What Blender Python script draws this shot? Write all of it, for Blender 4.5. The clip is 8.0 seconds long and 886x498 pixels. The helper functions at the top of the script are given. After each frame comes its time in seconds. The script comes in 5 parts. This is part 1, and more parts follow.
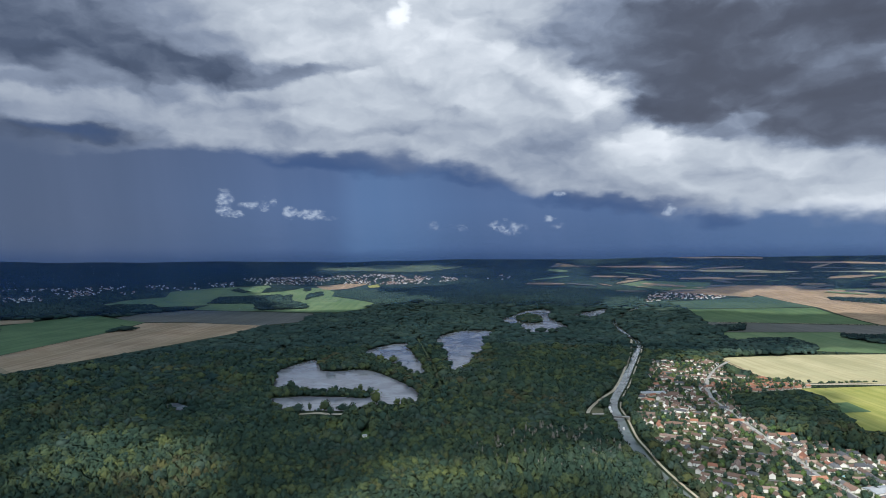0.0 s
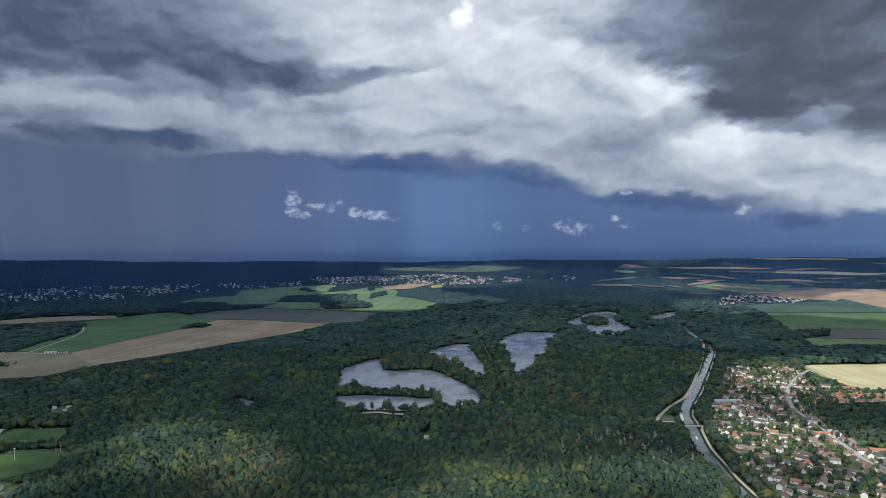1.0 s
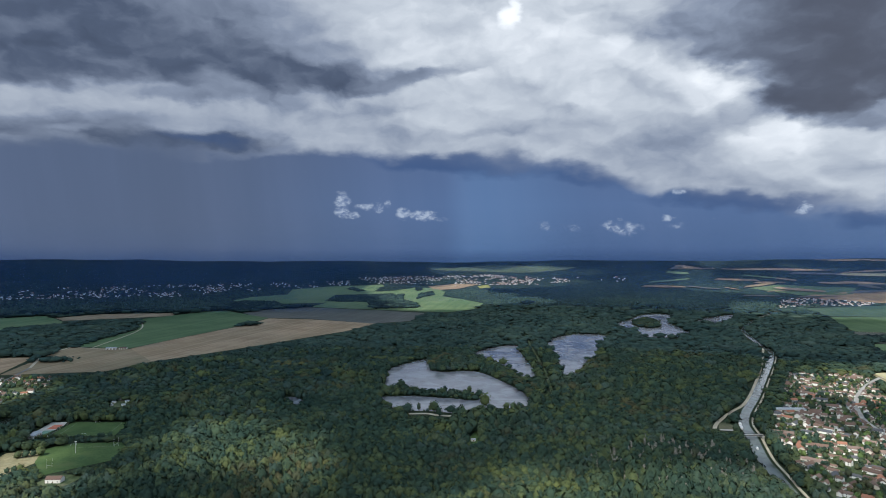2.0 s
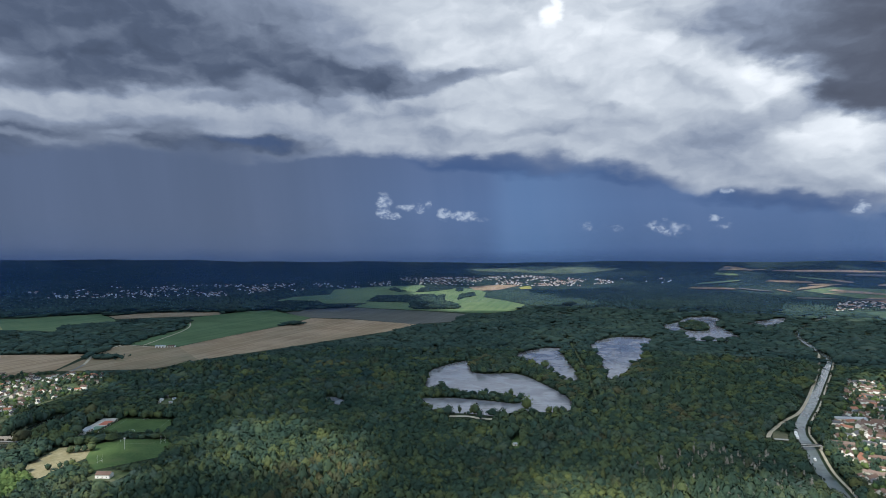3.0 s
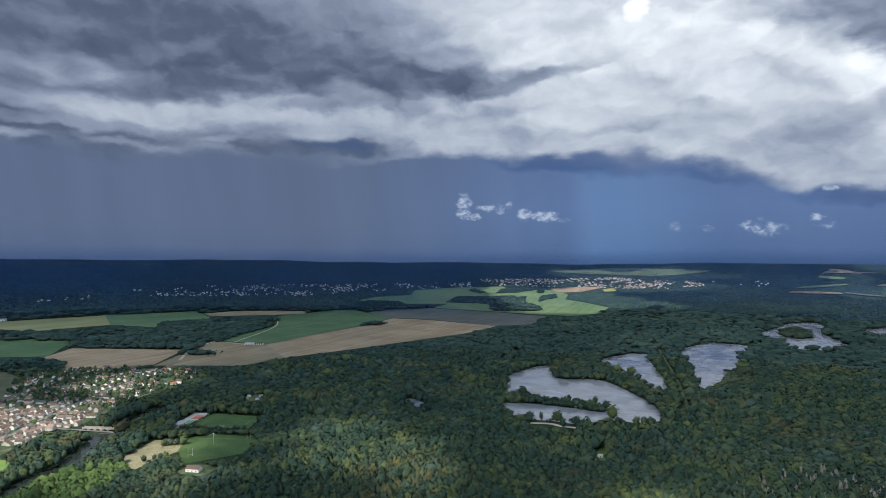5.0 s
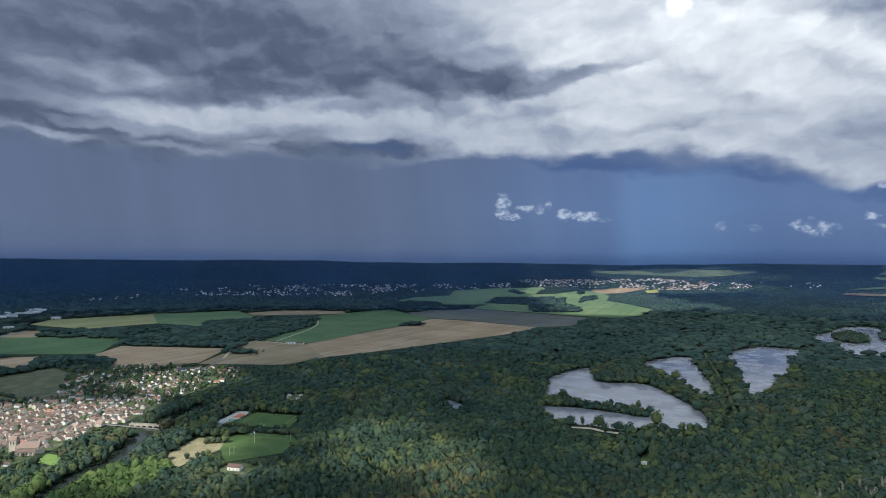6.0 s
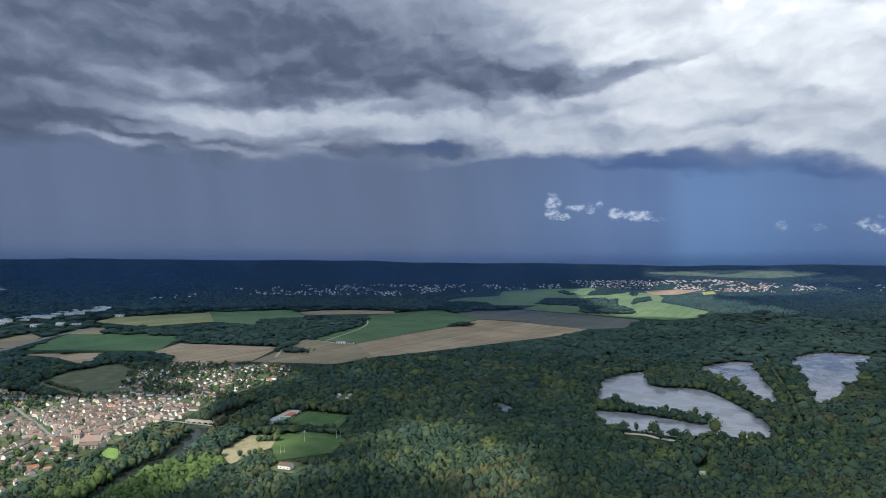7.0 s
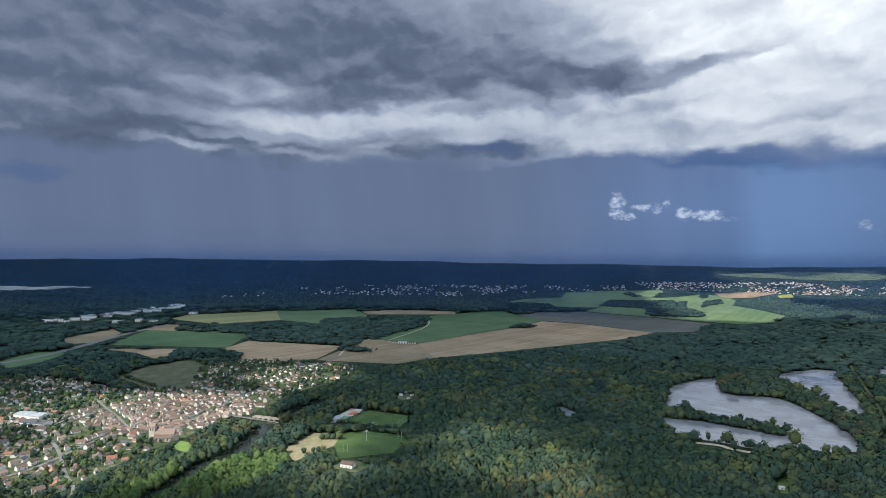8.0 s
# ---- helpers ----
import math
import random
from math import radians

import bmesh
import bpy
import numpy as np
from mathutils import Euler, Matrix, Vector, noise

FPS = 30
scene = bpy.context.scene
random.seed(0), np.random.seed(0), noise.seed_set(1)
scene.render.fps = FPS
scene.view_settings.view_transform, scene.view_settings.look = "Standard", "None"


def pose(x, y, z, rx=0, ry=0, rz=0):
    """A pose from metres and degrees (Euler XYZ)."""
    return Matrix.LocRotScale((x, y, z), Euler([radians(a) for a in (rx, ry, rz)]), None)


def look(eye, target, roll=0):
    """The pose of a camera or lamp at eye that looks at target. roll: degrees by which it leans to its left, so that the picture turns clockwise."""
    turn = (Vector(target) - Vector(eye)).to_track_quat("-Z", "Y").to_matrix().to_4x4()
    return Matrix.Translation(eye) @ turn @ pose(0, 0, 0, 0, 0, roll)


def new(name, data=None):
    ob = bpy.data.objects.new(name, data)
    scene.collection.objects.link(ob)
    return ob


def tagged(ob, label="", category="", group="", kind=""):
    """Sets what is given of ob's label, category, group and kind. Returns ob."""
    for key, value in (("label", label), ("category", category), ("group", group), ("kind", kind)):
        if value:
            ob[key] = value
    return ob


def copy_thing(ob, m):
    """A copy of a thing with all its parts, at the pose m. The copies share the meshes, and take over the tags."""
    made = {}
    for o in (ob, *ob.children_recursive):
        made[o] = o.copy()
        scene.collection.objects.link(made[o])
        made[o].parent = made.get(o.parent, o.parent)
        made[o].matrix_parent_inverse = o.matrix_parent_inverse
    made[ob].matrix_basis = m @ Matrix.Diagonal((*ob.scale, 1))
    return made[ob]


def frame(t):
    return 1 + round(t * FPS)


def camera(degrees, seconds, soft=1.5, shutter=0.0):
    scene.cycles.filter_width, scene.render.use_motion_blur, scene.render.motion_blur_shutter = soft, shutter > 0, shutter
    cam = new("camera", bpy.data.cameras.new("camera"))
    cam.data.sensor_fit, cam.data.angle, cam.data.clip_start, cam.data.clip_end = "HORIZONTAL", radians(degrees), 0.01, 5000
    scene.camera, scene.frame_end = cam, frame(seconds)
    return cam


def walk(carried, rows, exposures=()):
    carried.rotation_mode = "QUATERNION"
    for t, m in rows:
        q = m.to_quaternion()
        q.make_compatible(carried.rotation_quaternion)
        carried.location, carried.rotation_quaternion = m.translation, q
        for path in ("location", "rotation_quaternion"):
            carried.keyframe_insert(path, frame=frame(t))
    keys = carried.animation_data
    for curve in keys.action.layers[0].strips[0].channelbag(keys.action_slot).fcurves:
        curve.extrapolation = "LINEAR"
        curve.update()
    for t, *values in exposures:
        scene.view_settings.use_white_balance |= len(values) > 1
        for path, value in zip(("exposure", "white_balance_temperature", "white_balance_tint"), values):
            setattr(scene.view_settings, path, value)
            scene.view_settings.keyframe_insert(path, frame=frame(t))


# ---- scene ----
# camera: seconds, x, y, height, turn to the left, upward tilt, lean to the right
cam = camera(71.3, 8.0, soft=0.9)
ROWS = [
    (0.0, 0.0, 0.0, 250.0, 0.00, 0.96, 0.38),
    (0.5, 0.6, 7.2, 249.6, 3.42, 0.97, 0.25),
    (1.0, 0.4, 12.8, 249.6, 5.82, 1.01, 0.19),
    (1.5, -0.2, 18.4, 249.8, 8.11, 1.02, 0.10),
    (3.0, -3.1, 33.6, 250.7, 13.99, 1.09, -0.05),
    (3.5, -4.4, 38.8, 251.1, 15.94, 1.10, -0.11),
    (4.0, -5.9, 43.9, 251.6, 17.91, 1.10, -0.16),
    (4.5, -7.4, 48.3, 252.0, 19.68, 1.12, -0.21),
    (6.0, -12.1, 60.6, 253.3, 25.01, 1.15, -0.32),
    (6.5, -13.9, 64.6, 253.8, 27.00, 1.15, -0.35),
    (7.0, -16.1, 69.0, 254.2, 29.54, 1.14, -0.40),
    (7.5, -18.8, 73.4, 254.6, 32.64, 1.12, -0.47),
    (8.0, -20.9, 76.1, 254.8, 35.21, 1.14, -0.56),
]
walk(cam, [(t, pose(x, y, z, 90 + up, lean, turn)) for t, x, y, z, turn, up, lean in ROWS],
     exposures=((0.0, 0.04, 6080, 8), (3.0, 0.15, 6140, 8), (4.5, 0.24, 6180, 8), (6.0, 0.29, 6240, 8), (8.0, 0.45, 6300, 8)))

# ---- world: a storm sky, sun behind the viewer ----
SUN_AZ, SUN_EL = radians(200), radians(50)      # compass from +y towards +x


class Nodes:
    """A small writer of node trees."""

    def __init__(self, tree):
        self.t = tree
        tree.nodes.clear()

    def add(self, kind):
        return self.t.nodes.new(kind)

    def plug(self, node, key, value):
        if value is None:
            return
        if isinstance(value, bpy.types.NodeSocket):
            self.t.links.new(value, node.inputs[key])
        else:
            node.inputs[key].default_value = value

    def math(self, op, a, b=None, c=None, clamp=False):
        n = self.add("ShaderNodeMath")
        n.operation, n.use_clamp = op, clamp
        for i, v in enumerate((a, b, c)):
            self.plug(n, i, v)
        return n.outputs[0]

    def vec(self, x, y, z=0.0):
        n = self.add("ShaderNodeCombineXYZ")
        for i, v in enumerate((x, y, z)):
            self.plug(n, i, v)
        return n.outputs[0]

    def noise(self, where, scale, detail=6.0, rough=0.55, distort=0.0, colour=False):
        n = self.add("ShaderNodeTexNoise")
        self.plug(n, "Vector", where)
        self.plug(n, "Scale", scale)
        self.plug(n, "Detail", detail)
        self.plug(n, "Roughness", rough)
        self.plug(n, "Distortion", distort)
        return n.outputs[1] if colour else n.outputs[0]

    def mix(self, k, a, b, blend="MIX"):
        n = self.add("ShaderNodeMix")
        n.data_type, n.blend_type = "RGBA", blend
        self.plug(n, 0, k)
        self.plug(n, 6, a)
        self.plug(n, 7, b)
        return n.outputs[2]

    def range(self, v, a, b, lo=0.0, hi=1.0, smooth=True):
        n = self.add("ShaderNodeMapRange")
        n.interpolation_type = "SMOOTHSTEP" if smooth else "LINEAR"
        for key, value in zip(("Value", "From Min", "From Max", "To Min", "To Max"), (v, a, b, lo, hi)):
            self.plug(n, key, value)
        return n.outputs[0]

    def ramp(self, v, stops):
        n = self.add("ShaderNodeValToRGB")
        e = n.color_ramp.elements
        while len(e) < len(stops):
            e.new(0.5)
        for el, (at, col) in zip(e, stops):
            el.position, el.color = at, (*col, 1)
        self.plug(n, 0, v)
        return n.outputs[0]


def srgb(r, g, b):
    return tuple((c / 255 / 12.92) if c <= 10 else ((c / 255 + 0.055) / 1.055) ** 2.4 for c in (r, g, b))


def rgba(r, g, b):
    return (*srgb(r, g, b), 1.0)


# bearing, height, half sizes, tilt and strength of the torn cloud, and the same without tilt for the scuds
UNDER = ((-7.5, 8.9, 8.8, 1.02, -2, 0.7), (2.5, 7.8, 4.2, 0.83, -10, 0.6), (15.7, 4.9, 7.3, 0.70, -3, 0.8), (24.0, 3.4, 2.4, 0.62, -5, 0.65), (-31.3, 10.6, 4.2, 0.52, 0, 0.5), (-11.7, 8.9, 5.3, 0.85, 0, 0.6), (-69.2, 6.3, 2.5, 0.60, 0, 0.5))
SCUD = ((-19.4, 5.4, 0.75, 0.88, 1), (-19.5, 4.4, 0.75, 0.69, 1), (-18.5, 4.1, 0.66, 0.40, 0.8), (-17.5, 5.0, 1.05, 0.40, 0.8), (-16.2, 4.9, 0.68, 0.45, 0.95), (-15.4, 5.3, 0.44, 0.45, 0.9), (-13.8, 4.4, 0.69, 0.61, 1.1), (-12.1, 4.2, 1.30, 0.56, 1.1), (-10.3, 3.9, 0.81, 0.26, 0.7), (-0.7, 3.0, 1.36, 0.42, 0.45), (1.6, 3.0, 1.05, 0.37, 0.42), (5.3, 3.2, 1.14, 0.57, 0.7), (6.5, 2.8, 1.24, 0.73, 0.75), (9.9, 3.5, 0.71, 0.41, 0.65), (10.6, 2.9, 0.91, 0.36, 0.6), (20.3, 4.2, 0.69, 0.44, 1), (10.7, 5.7, 0.71, 0.31, 0.7))


def build_sky():
    world = bpy.data.worlds.new("storm_sky")
    scene.world = world
    world.use_nodes = True
    n = Nodes(world.node_tree)
    out = n.add("ShaderNodeOutputWorld")
    back = n.add("ShaderNodeBackground")
    n.t.links.new(back.outputs[0], out.inputs[0])
    co = n.add("ShaderNodeTexCoord").outputs["Generated"]
    xyz = n.add("ShaderNodeSeparateXYZ")
    n.plug(xyz, 0, co)
    x, y, z = xyz.outputs
    az = n.math("MULTIPLY", n.math("ARCTAN2", x, y), 57.2958)
    el = n.math("MULTIPLY", n.math("ARCSINE", z), 57.2958)
    # billow: the cloud field is stirred at two scales, more across than up
    flat = n.vec(n.math("MULTIPLY", az, 0.060), n.math("MULTIPLY", el, 0.115))
    s1, s2 = n.add("ShaderNodeSeparateColor"), n.add("ShaderNodeSeparateColor")
    n.plug(s1, 0, n.noise(flat, 1.8, 3, 0.5, colour=True))
    n.plug(s2, 0, n.noise(flat, 5.5, 6, 0.52, colour=True))

    def stir(ch, big, small):
        return n.math("ADD", n.math("MULTIPLY", n.math("SUBTRACT", s1.outputs[ch], 0.5), big), n.math("MULTIPLY", n.math("SUBTRACT", s2.outputs[ch], 0.5), small))

    wa, we = n.math("ADD", az, stir(0, 5.0, 3.2)), n.math("ADD", el, stir(1, 2.4, 2.0))
    broad = n.vec(wa, we)
    near_by = n.vec(n.math("ADD", az, stir(0, 0.5, 1.6)), n.math("ADD", el, stir(1, 0.3, 1.3)))
    # heaps of cloud, lit from above: the difference of one noise field between two heights
    def heaps(da, de, scale, detail):
        return n.noise(n.vec(n.math("MULTIPLY", n.math("ADD", wa, da), 0.6), n.math("ADD", we, de)), scale, detail, 0.47)

    body = heaps(0.0, 0.0, 0.20, 6)
    relief = n.math("SUBTRACT", body, heaps(0.5, 0.8, 0.20, 6))
    grain = n.math("SUBTRACT", body, 0.5)

    def mask(where, a, e, w, h, tilt, op, soft, rag=1.1):
        """How much one bank covers: centre and half sizes in degrees, tilt, opacity, softness of its edge."""
        m = n.add("ShaderNodeMapping")
        m.vector_type = "TEXTURE"
        n.plug(m, "Vector", where)
        m.inputs["Location"].default_value = (a, e, 0)
        m.inputs["Rotation"].default_value = (0, 0, radians(tilt))
        m.inputs["Scale"].default_value = (w, h, 1)
        d = n.add("ShaderNodeVectorMath")
        d.operation = "LENGTH"
        n.plug(d, 0, m.outputs[0])
        far_off = n.math("MULTIPLY_ADD", grain, rag, d.outputs["Value"])
        return n.range(far_off, 1.0 - 0.8 * soft, 1.0 + 0.55 * soft, op, 0.0)

    def deck(a, e, w, h, tilt, level, op, soft):
        """Lay one bank of cloud, of that lightness, over those laid before."""
        nonlocal tone
        here = n.vec(wa, we, n.math("MULTIPLY", tone, 1e-5))      # each bank follows the one before
        part_of = mask(here, a, e, w, h, tilt, op, soft)
        k = n.add("ShaderNodeMix")
        n.plug(k, 0, part_of)
        n.plug(k, 2, tone)
        n.plug(k, 3, level)
        tone = k.outputs[0]

    # rain curtain under the cloud base
    rain = n.ramp(n.range(el, -1.0, 11.0, smooth=False), [(0.0, srgb(66, 84, 116)), (0.14, srgb(80, 101, 137)), (0.5, srgb(87, 109, 147)), (1.0, srgb(84, 102, 138))])
    rain = n.mix(n.range(az, -34, -7, 0.95, 0.0), rain, rgba(86, 98, 122))
    rain = n.mix(n.range(az, 12, 38, 0.0, 0.6), rain, rgba(96, 120, 156))
    shaft = n.math("MULTIPLY", n.range(az, -10.5, -7.5), n.range(az, -6, 4, 1.0, 0.0))
    rain = n.mix(n.math("MULTIPLY", shaft, 0.42), rain, rgba(98, 129, 170))
    streak = n.noise(n.vec(n.math("MULTIPLY", n.math("ADD", az, n.math("MULTIPLY", el, 0.15)), 0.16), n.math("MULTIPLY", el, 0.012)), 1.0, 4, 0.6)
    rain = n.mix(n.range(streak, 0.35, 0.75, 0.0, 0.13), rain, rgba(118, 132, 166))
    # the cloud deck, bank over bank: light ones, then the dark masses and their rims
    tone = n.range(az, -50, -16, 0.40, 0.66)
    deck(-4.3, 19.7, 17.30, 6.09, 0, 0.84, 1, 0.9)
    deck(5.2, 17.2, 9.41, 5.29, 0, 0.8, 0.9, 0.8)
    deck(15.8, 13.3, 7.31, 3.61, -40, 0.86, 1, 0.6)
    deck(21.9, 9.0, 7.24, 2.15, -35, 0.84, 1, 0.6)
    deck(30.3, 7.0, 10.18, 2.01, -6, 0.76, 1, 0.7)
    deck(33.3, 4.1, 6.60, 0.87, 2, 0.82, 1, 0.6)
    deck(26.6, 5.9, 7.13, 1.16, -8, 0.7, 0.9, 0.8)
    deck(-11.5, 13.2, 16.67, 2.94, 0, 0.7, 0.9, 0.8)
    deck(-19.3, 11.1, 6.09, 1.68, 0, 0.63, 0.9, 0.8)
    deck(-3.3, 14.4, 10.49, 1.98, 5, 0.74, 0.8, 0.8)
    deck(10.8, 11.1, 6.09, 1.60, 10, 0.56, 0.9, 0.7)
    deck(9.2, 8.1, 5.63, 1.27, -20, 0.64, 0.8, 0.7)
    deck(14.2, 7.2, 5.92, 1.51, -10, 0.64, 0.9, 0.7)
    deck(0.9, 13.6, 2.10, 0.60, 0, 0.64, 0.7, 0.8)
    deck(-11.5, 19.9, 6.08, 2.76, 20, 0.74, 0.8, 0.9)
    deck(-23.9, 19.6, 7.06, 1.94, -10, 0.55, 0.9, 0.9)
    deck(-17.9, 17.8, 5.25, 1.14, -8, 0.5, 0.8, 0.9)
    deck(-13.0, 19.2, 11.77, 3.52, 0, 0.74, 0.6, 0.9)
    deck(-5.8, 12.6, 8.79, 2.20, 0, 0.68, 0.7, 0.9)
    deck(-24.1, 12.4, 10.14, 2.47, 0, 0.62, 0.9, 0.8)
    deck(-47.0, 12.4, 12.11, 1.28, 2, 0.66, 1, 0.75)
    deck(-37.7, 13.8, 6.83, 1.40, 0, 0.68, 0.9, 0.6)
    deck(-53.9, 15.0, 6.63, 1.22, 0, 0.6, 1, 0.7)
    deck(-64.4, 13.0, 6.43, 1.31, 0, 0.46, 0.8, 0.8)
    deck(-30.1, 15.9, 3.92, 1.27, -25, 0.6, 0.75, 0.9)
    deck(-59.4, 18.5, 25.13, 3.98, 0, 0.38, 1, 0.95)
    deck(-43.0, 18.7, 18.24, 2.88, -8, 0.37, 1, 0.95)
    deck(-33.5, 17.3, 9.85, 2.24, -12, 0.31, 1, 0.8)
    deck(-23.1, 16.4, 10.53, 1.28, 0, 0.36, 1, 0.8)
    deck(-14.0, 16.3, 5.95, 0.64, 12, 0.46, 0.8, 0.7)
    deck(-42.9, 15.0, 7.97, 1.08, 8, 0.37, 0.9, 0.8)
    deck(-27.8, 20.3, 8.82, 2.09, -10, 0.5, 0.7, 0.9)
    deck(-61.6, 19.0, 2.97, 0.93, -15, 0.49, 0.8, 0.8)
    deck(-54.9, 18.4, 5.15, 0.72, 0, 0.47, 0.7, 0.8)
    deck(-45.5, 17.6, 6.64, 0.76, 18, 0.45, 0.7, 0.9)
    deck(-69.1, 16.8, 4.01, 2.42, 0, 0.42, 0.8, 0.8)
    deck(-66.8, 14.3, 6.32, 1.13, 0, 0.36, 0.8, 0.95)
    deck(-64.3, 11.0, 11.05, 1.41, -2, 0.33, 0.95, 0.95)
    deck(-68.9, 8.9, 6.01, 1.67, 0, 0.3, 0.95, 0.95)
    deck(-59.2, 8.6, 12.55, 1.03, -2, 0.32, 0.95, 0.8)
    deck(-45.4, 8.8, 6.72, 0.80, 0, 0.36, 0.9, 0.95)
    deck(-33.9, 10.2, 8.67, 1.00, 4, 0.38, 0.9, 0.95)
    deck(-57.5, 9.6, 2.70, 0.38, -6, 0.55, 0.8, 0.9)
    deck(-61.4, 9.8, 2.54, 0.32, 0, 0.45, 0.7, 0.9)
    deck(-48.4, 9.7, 3.99, 0.35, -2, 0.49, 0.7, 0.9)
    deck(-40.8, 10.7, 2.35, 0.35, 6, 0.55, 0.8, 0.8)
    deck(-52.4, 10.9, 5.77, 0.49, 0, 0.56, 0.7, 0.7)
    deck(-68.9, 7.5, 2.55, 0.39, -4, 0.46, 0.7, 0.9)
    deck(27.6, 18.3, 17.30, 4.64, -5, 0.4, 1, 0.72)
    deck(25.5, 14.9, 12.75, 2.83, -14, 0.36, 1, 0.64)
    deck(21.0, 12.9, 4.54, 1.83, -10, 0.36, 1, 0.64)
    deck(32.6, 10.1, 7.79, 1.99, -10, 0.36, 1, 0.64)
    deck(14.4, 20.0, 5.94, 3.17, -25, 0.5, 0.7, 0.9)
    deck(11.9, 18.3, 4.04, 1.87, -20, 0.48, 0.6, 0.9)
    deck(32.0, 14.6, 4.17, 1.26, 15, 0.5, 0.8, 0.8)
    deck(27.6, 17.9, 3.72, 1.70, 0, 0.46, 0.6, 0.9)
    deck(33.1, 17.7, 4.88, 1.28, -10, 0.32, 0.9, 0.95)
    deck(26.7, 11.0, 1.68, 0.54, 0, 0.56, 0.8, 0.7)
    deck(23.2, 10.6, 3.55, 0.66, -10, 0.5, 0.7, 0.8)
    deck(-34.0, 18.5, 7.26, 1.78, -6, 0.35, 0.95, 0.8)
    deck(-28.2, 18.1, 4.92, 1.27, -18, 0.4, 0.8, 0.9)
    deck(-66.8, 18.3, 9.96, 2.44, 0, 0.39, 0.7, 0.9)
    deck(-30.2, 15.1, 3.15, 0.85, -12, 0.58, 0.75, 0.9)
    deck(-33.6, 13.9, 4.02, 0.75, 0, 0.52, 0.9, 0.7)
    deck(-30.9, 10.5, 6.39, 0.69, 0, 0.34, 0.9, 0.95)
    deck(-3.9, 21.3, 1.1, 0.8, 20, 0.98, 1, 0.8)
    deck(-3.2, 22.0, 0.7, 0.9, 0, 1.0, 1, 0.7)
    deck(5.2, 18.7, 1.36, 0.95, 0, 0.9, 0.7, 0.8)
    deck(6.5, 21.6, 3.65, 1.82, 0, 0.66, 0.6, 0.9)
    deck(-11.5, 11.6, 8.08, 0.50, -2, 0.6, 0.6, 0.9)
    deck(-1.2, 12.1, 6.31, 0.61, 4, 0.62, 0.6, 0.9)
    deck(-4.3, 15.9, 4.71, 0.49, -6, 0.72, 0.5, 0.9)
    deck(22.3, 7.6, 5.40, 0.57, -12, 0.68, 0.6, 0.9)
    deck(29.5, 5.9, 5.97, 0.45, -4, 0.62, 0.6, 0.9)
    deck(9.3, 14.6, 3.59, 0.68, -25, 0.66, 0.6, 0.9)
    deck(-16.7, 13.5, 5.68, 0.66, 6, 0.56, 0.6, 0.9)
    tone = n.math("ADD", tone, n.math("MULTIPLY_ADD", relief, 0.48, n.math("MULTIPLY", grain, 0.17)))
    cloud = n.ramp(tone, [(0.15, srgb(40, 48, 64)), (0.36, srgb(82, 92, 112)), (0.55, srgb(137, 146, 164)), (0.75, srgb(193, 198, 206)), (0.90, srgb(232, 234, 238)), (1.0, srgb(255, 255, 255))])
    # the eastern mass is a warmer grey than the storm in the west
    cloud = n.mix(n.math("MULTIPLY", n.range(az, 6, 24, 0.0, 0.55), n.range(tone, 0.35, 0.6, 1.0, 0.0)), cloud, rgba(92, 93, 102))
    # cloud base height over the bearing
    base = n.add("ShaderNodeFloatCurve")
    curve = base.mapping.curves[0]
    for at, up in ((0.11, 0.355), (0.25, 0.355), (0.34, 0.40), (0.40, 0.385), (0.45, 0.37), (0.52, 0.32), (0.56, 0.235), (0.60, 0.195), (0.64, 0.155)):
        curve.points.new(at, up)
    curve.points[0].location, curve.points[-1].location = (0, 0.33), (1, 0.125)
    base.mapping.update()
    n.plug(base, "Value", n.range(az, -90, 90, smooth=False))
    edge = n.math("ADD", n.math("MULTIPLY", base.outputs[0], 25.0), n.math("MULTIPLY", grain, 4.0))
    cover = n.range(n.math("SUBTRACT", we, edge), -0.9, 0.9)
    cover = n.math("MULTIPLY", cover, n.range(az, -72, -10, 0.88, 1.0))
    sky = n.mix(cover, rain, cloud)
    # torn blue-grey cloud hanging under the base
    for a, e, w, h, tilt, op in UNDER:
        sky = n.mix(mask(broad, a, e, w, h, tilt, op, 0.8, 1.6), sky, rgba(64, 86, 126))
    # small bright scuds in front of the rain
    wisp = n.noise(n.vec(n.math("MULTIPLY", az, 0.55), n.math("MULTIPLY", el, 0.8)), 2.2, 7, 0.62, 0.5)
    puff = None
    for a, e, w, h, op in SCUD:
        one = mask(near_by, a, e, w, h, 0, op, 0.9, 0.0)
        puff = one if puff is None else n.math("MAXIMUM", puff, one)
    shape = n.range(n.math("MULTIPLY_ADD", puff, 0.62, wisp), 0.66, 1.18, 0.0, 0.68)
    sky = n.mix(shape, sky, n.mix(n.range(wisp, 0.38, 0.62), rgba(116, 132, 164), rgba(188, 198, 214)))
    # clear daylight far above, mostly hidden by the overcast
    blue = n.add("ShaderNodeTexSky")
    blue.sky_type, blue.sun_disc, blue.sun_elevation, blue.sun_rotation = "NISHITA", False, SUN_EL, SUN_AZ
    dim = n.mix(1.0, blue.outputs[0], (0.1, 0.1, 0.1, 1), "MULTIPLY")
    sky = n.mix(n.range(el, 30, 60, 0.0, 0.55), sky, dim)
    # rain veils the skyline
    sky = n.mix(n.range(n.math("ADD", el, n.math("MULTIPLY", grain, 0.9)), -0.1, 1.3, 0.6, 0.0), sky, rgba(52, 72, 108))
    n.plug(back, "Color", sky)
    n.plug(back, "Strength", SKY_LIGHT)


SKY_LIGHT = 1.0
build_sky()
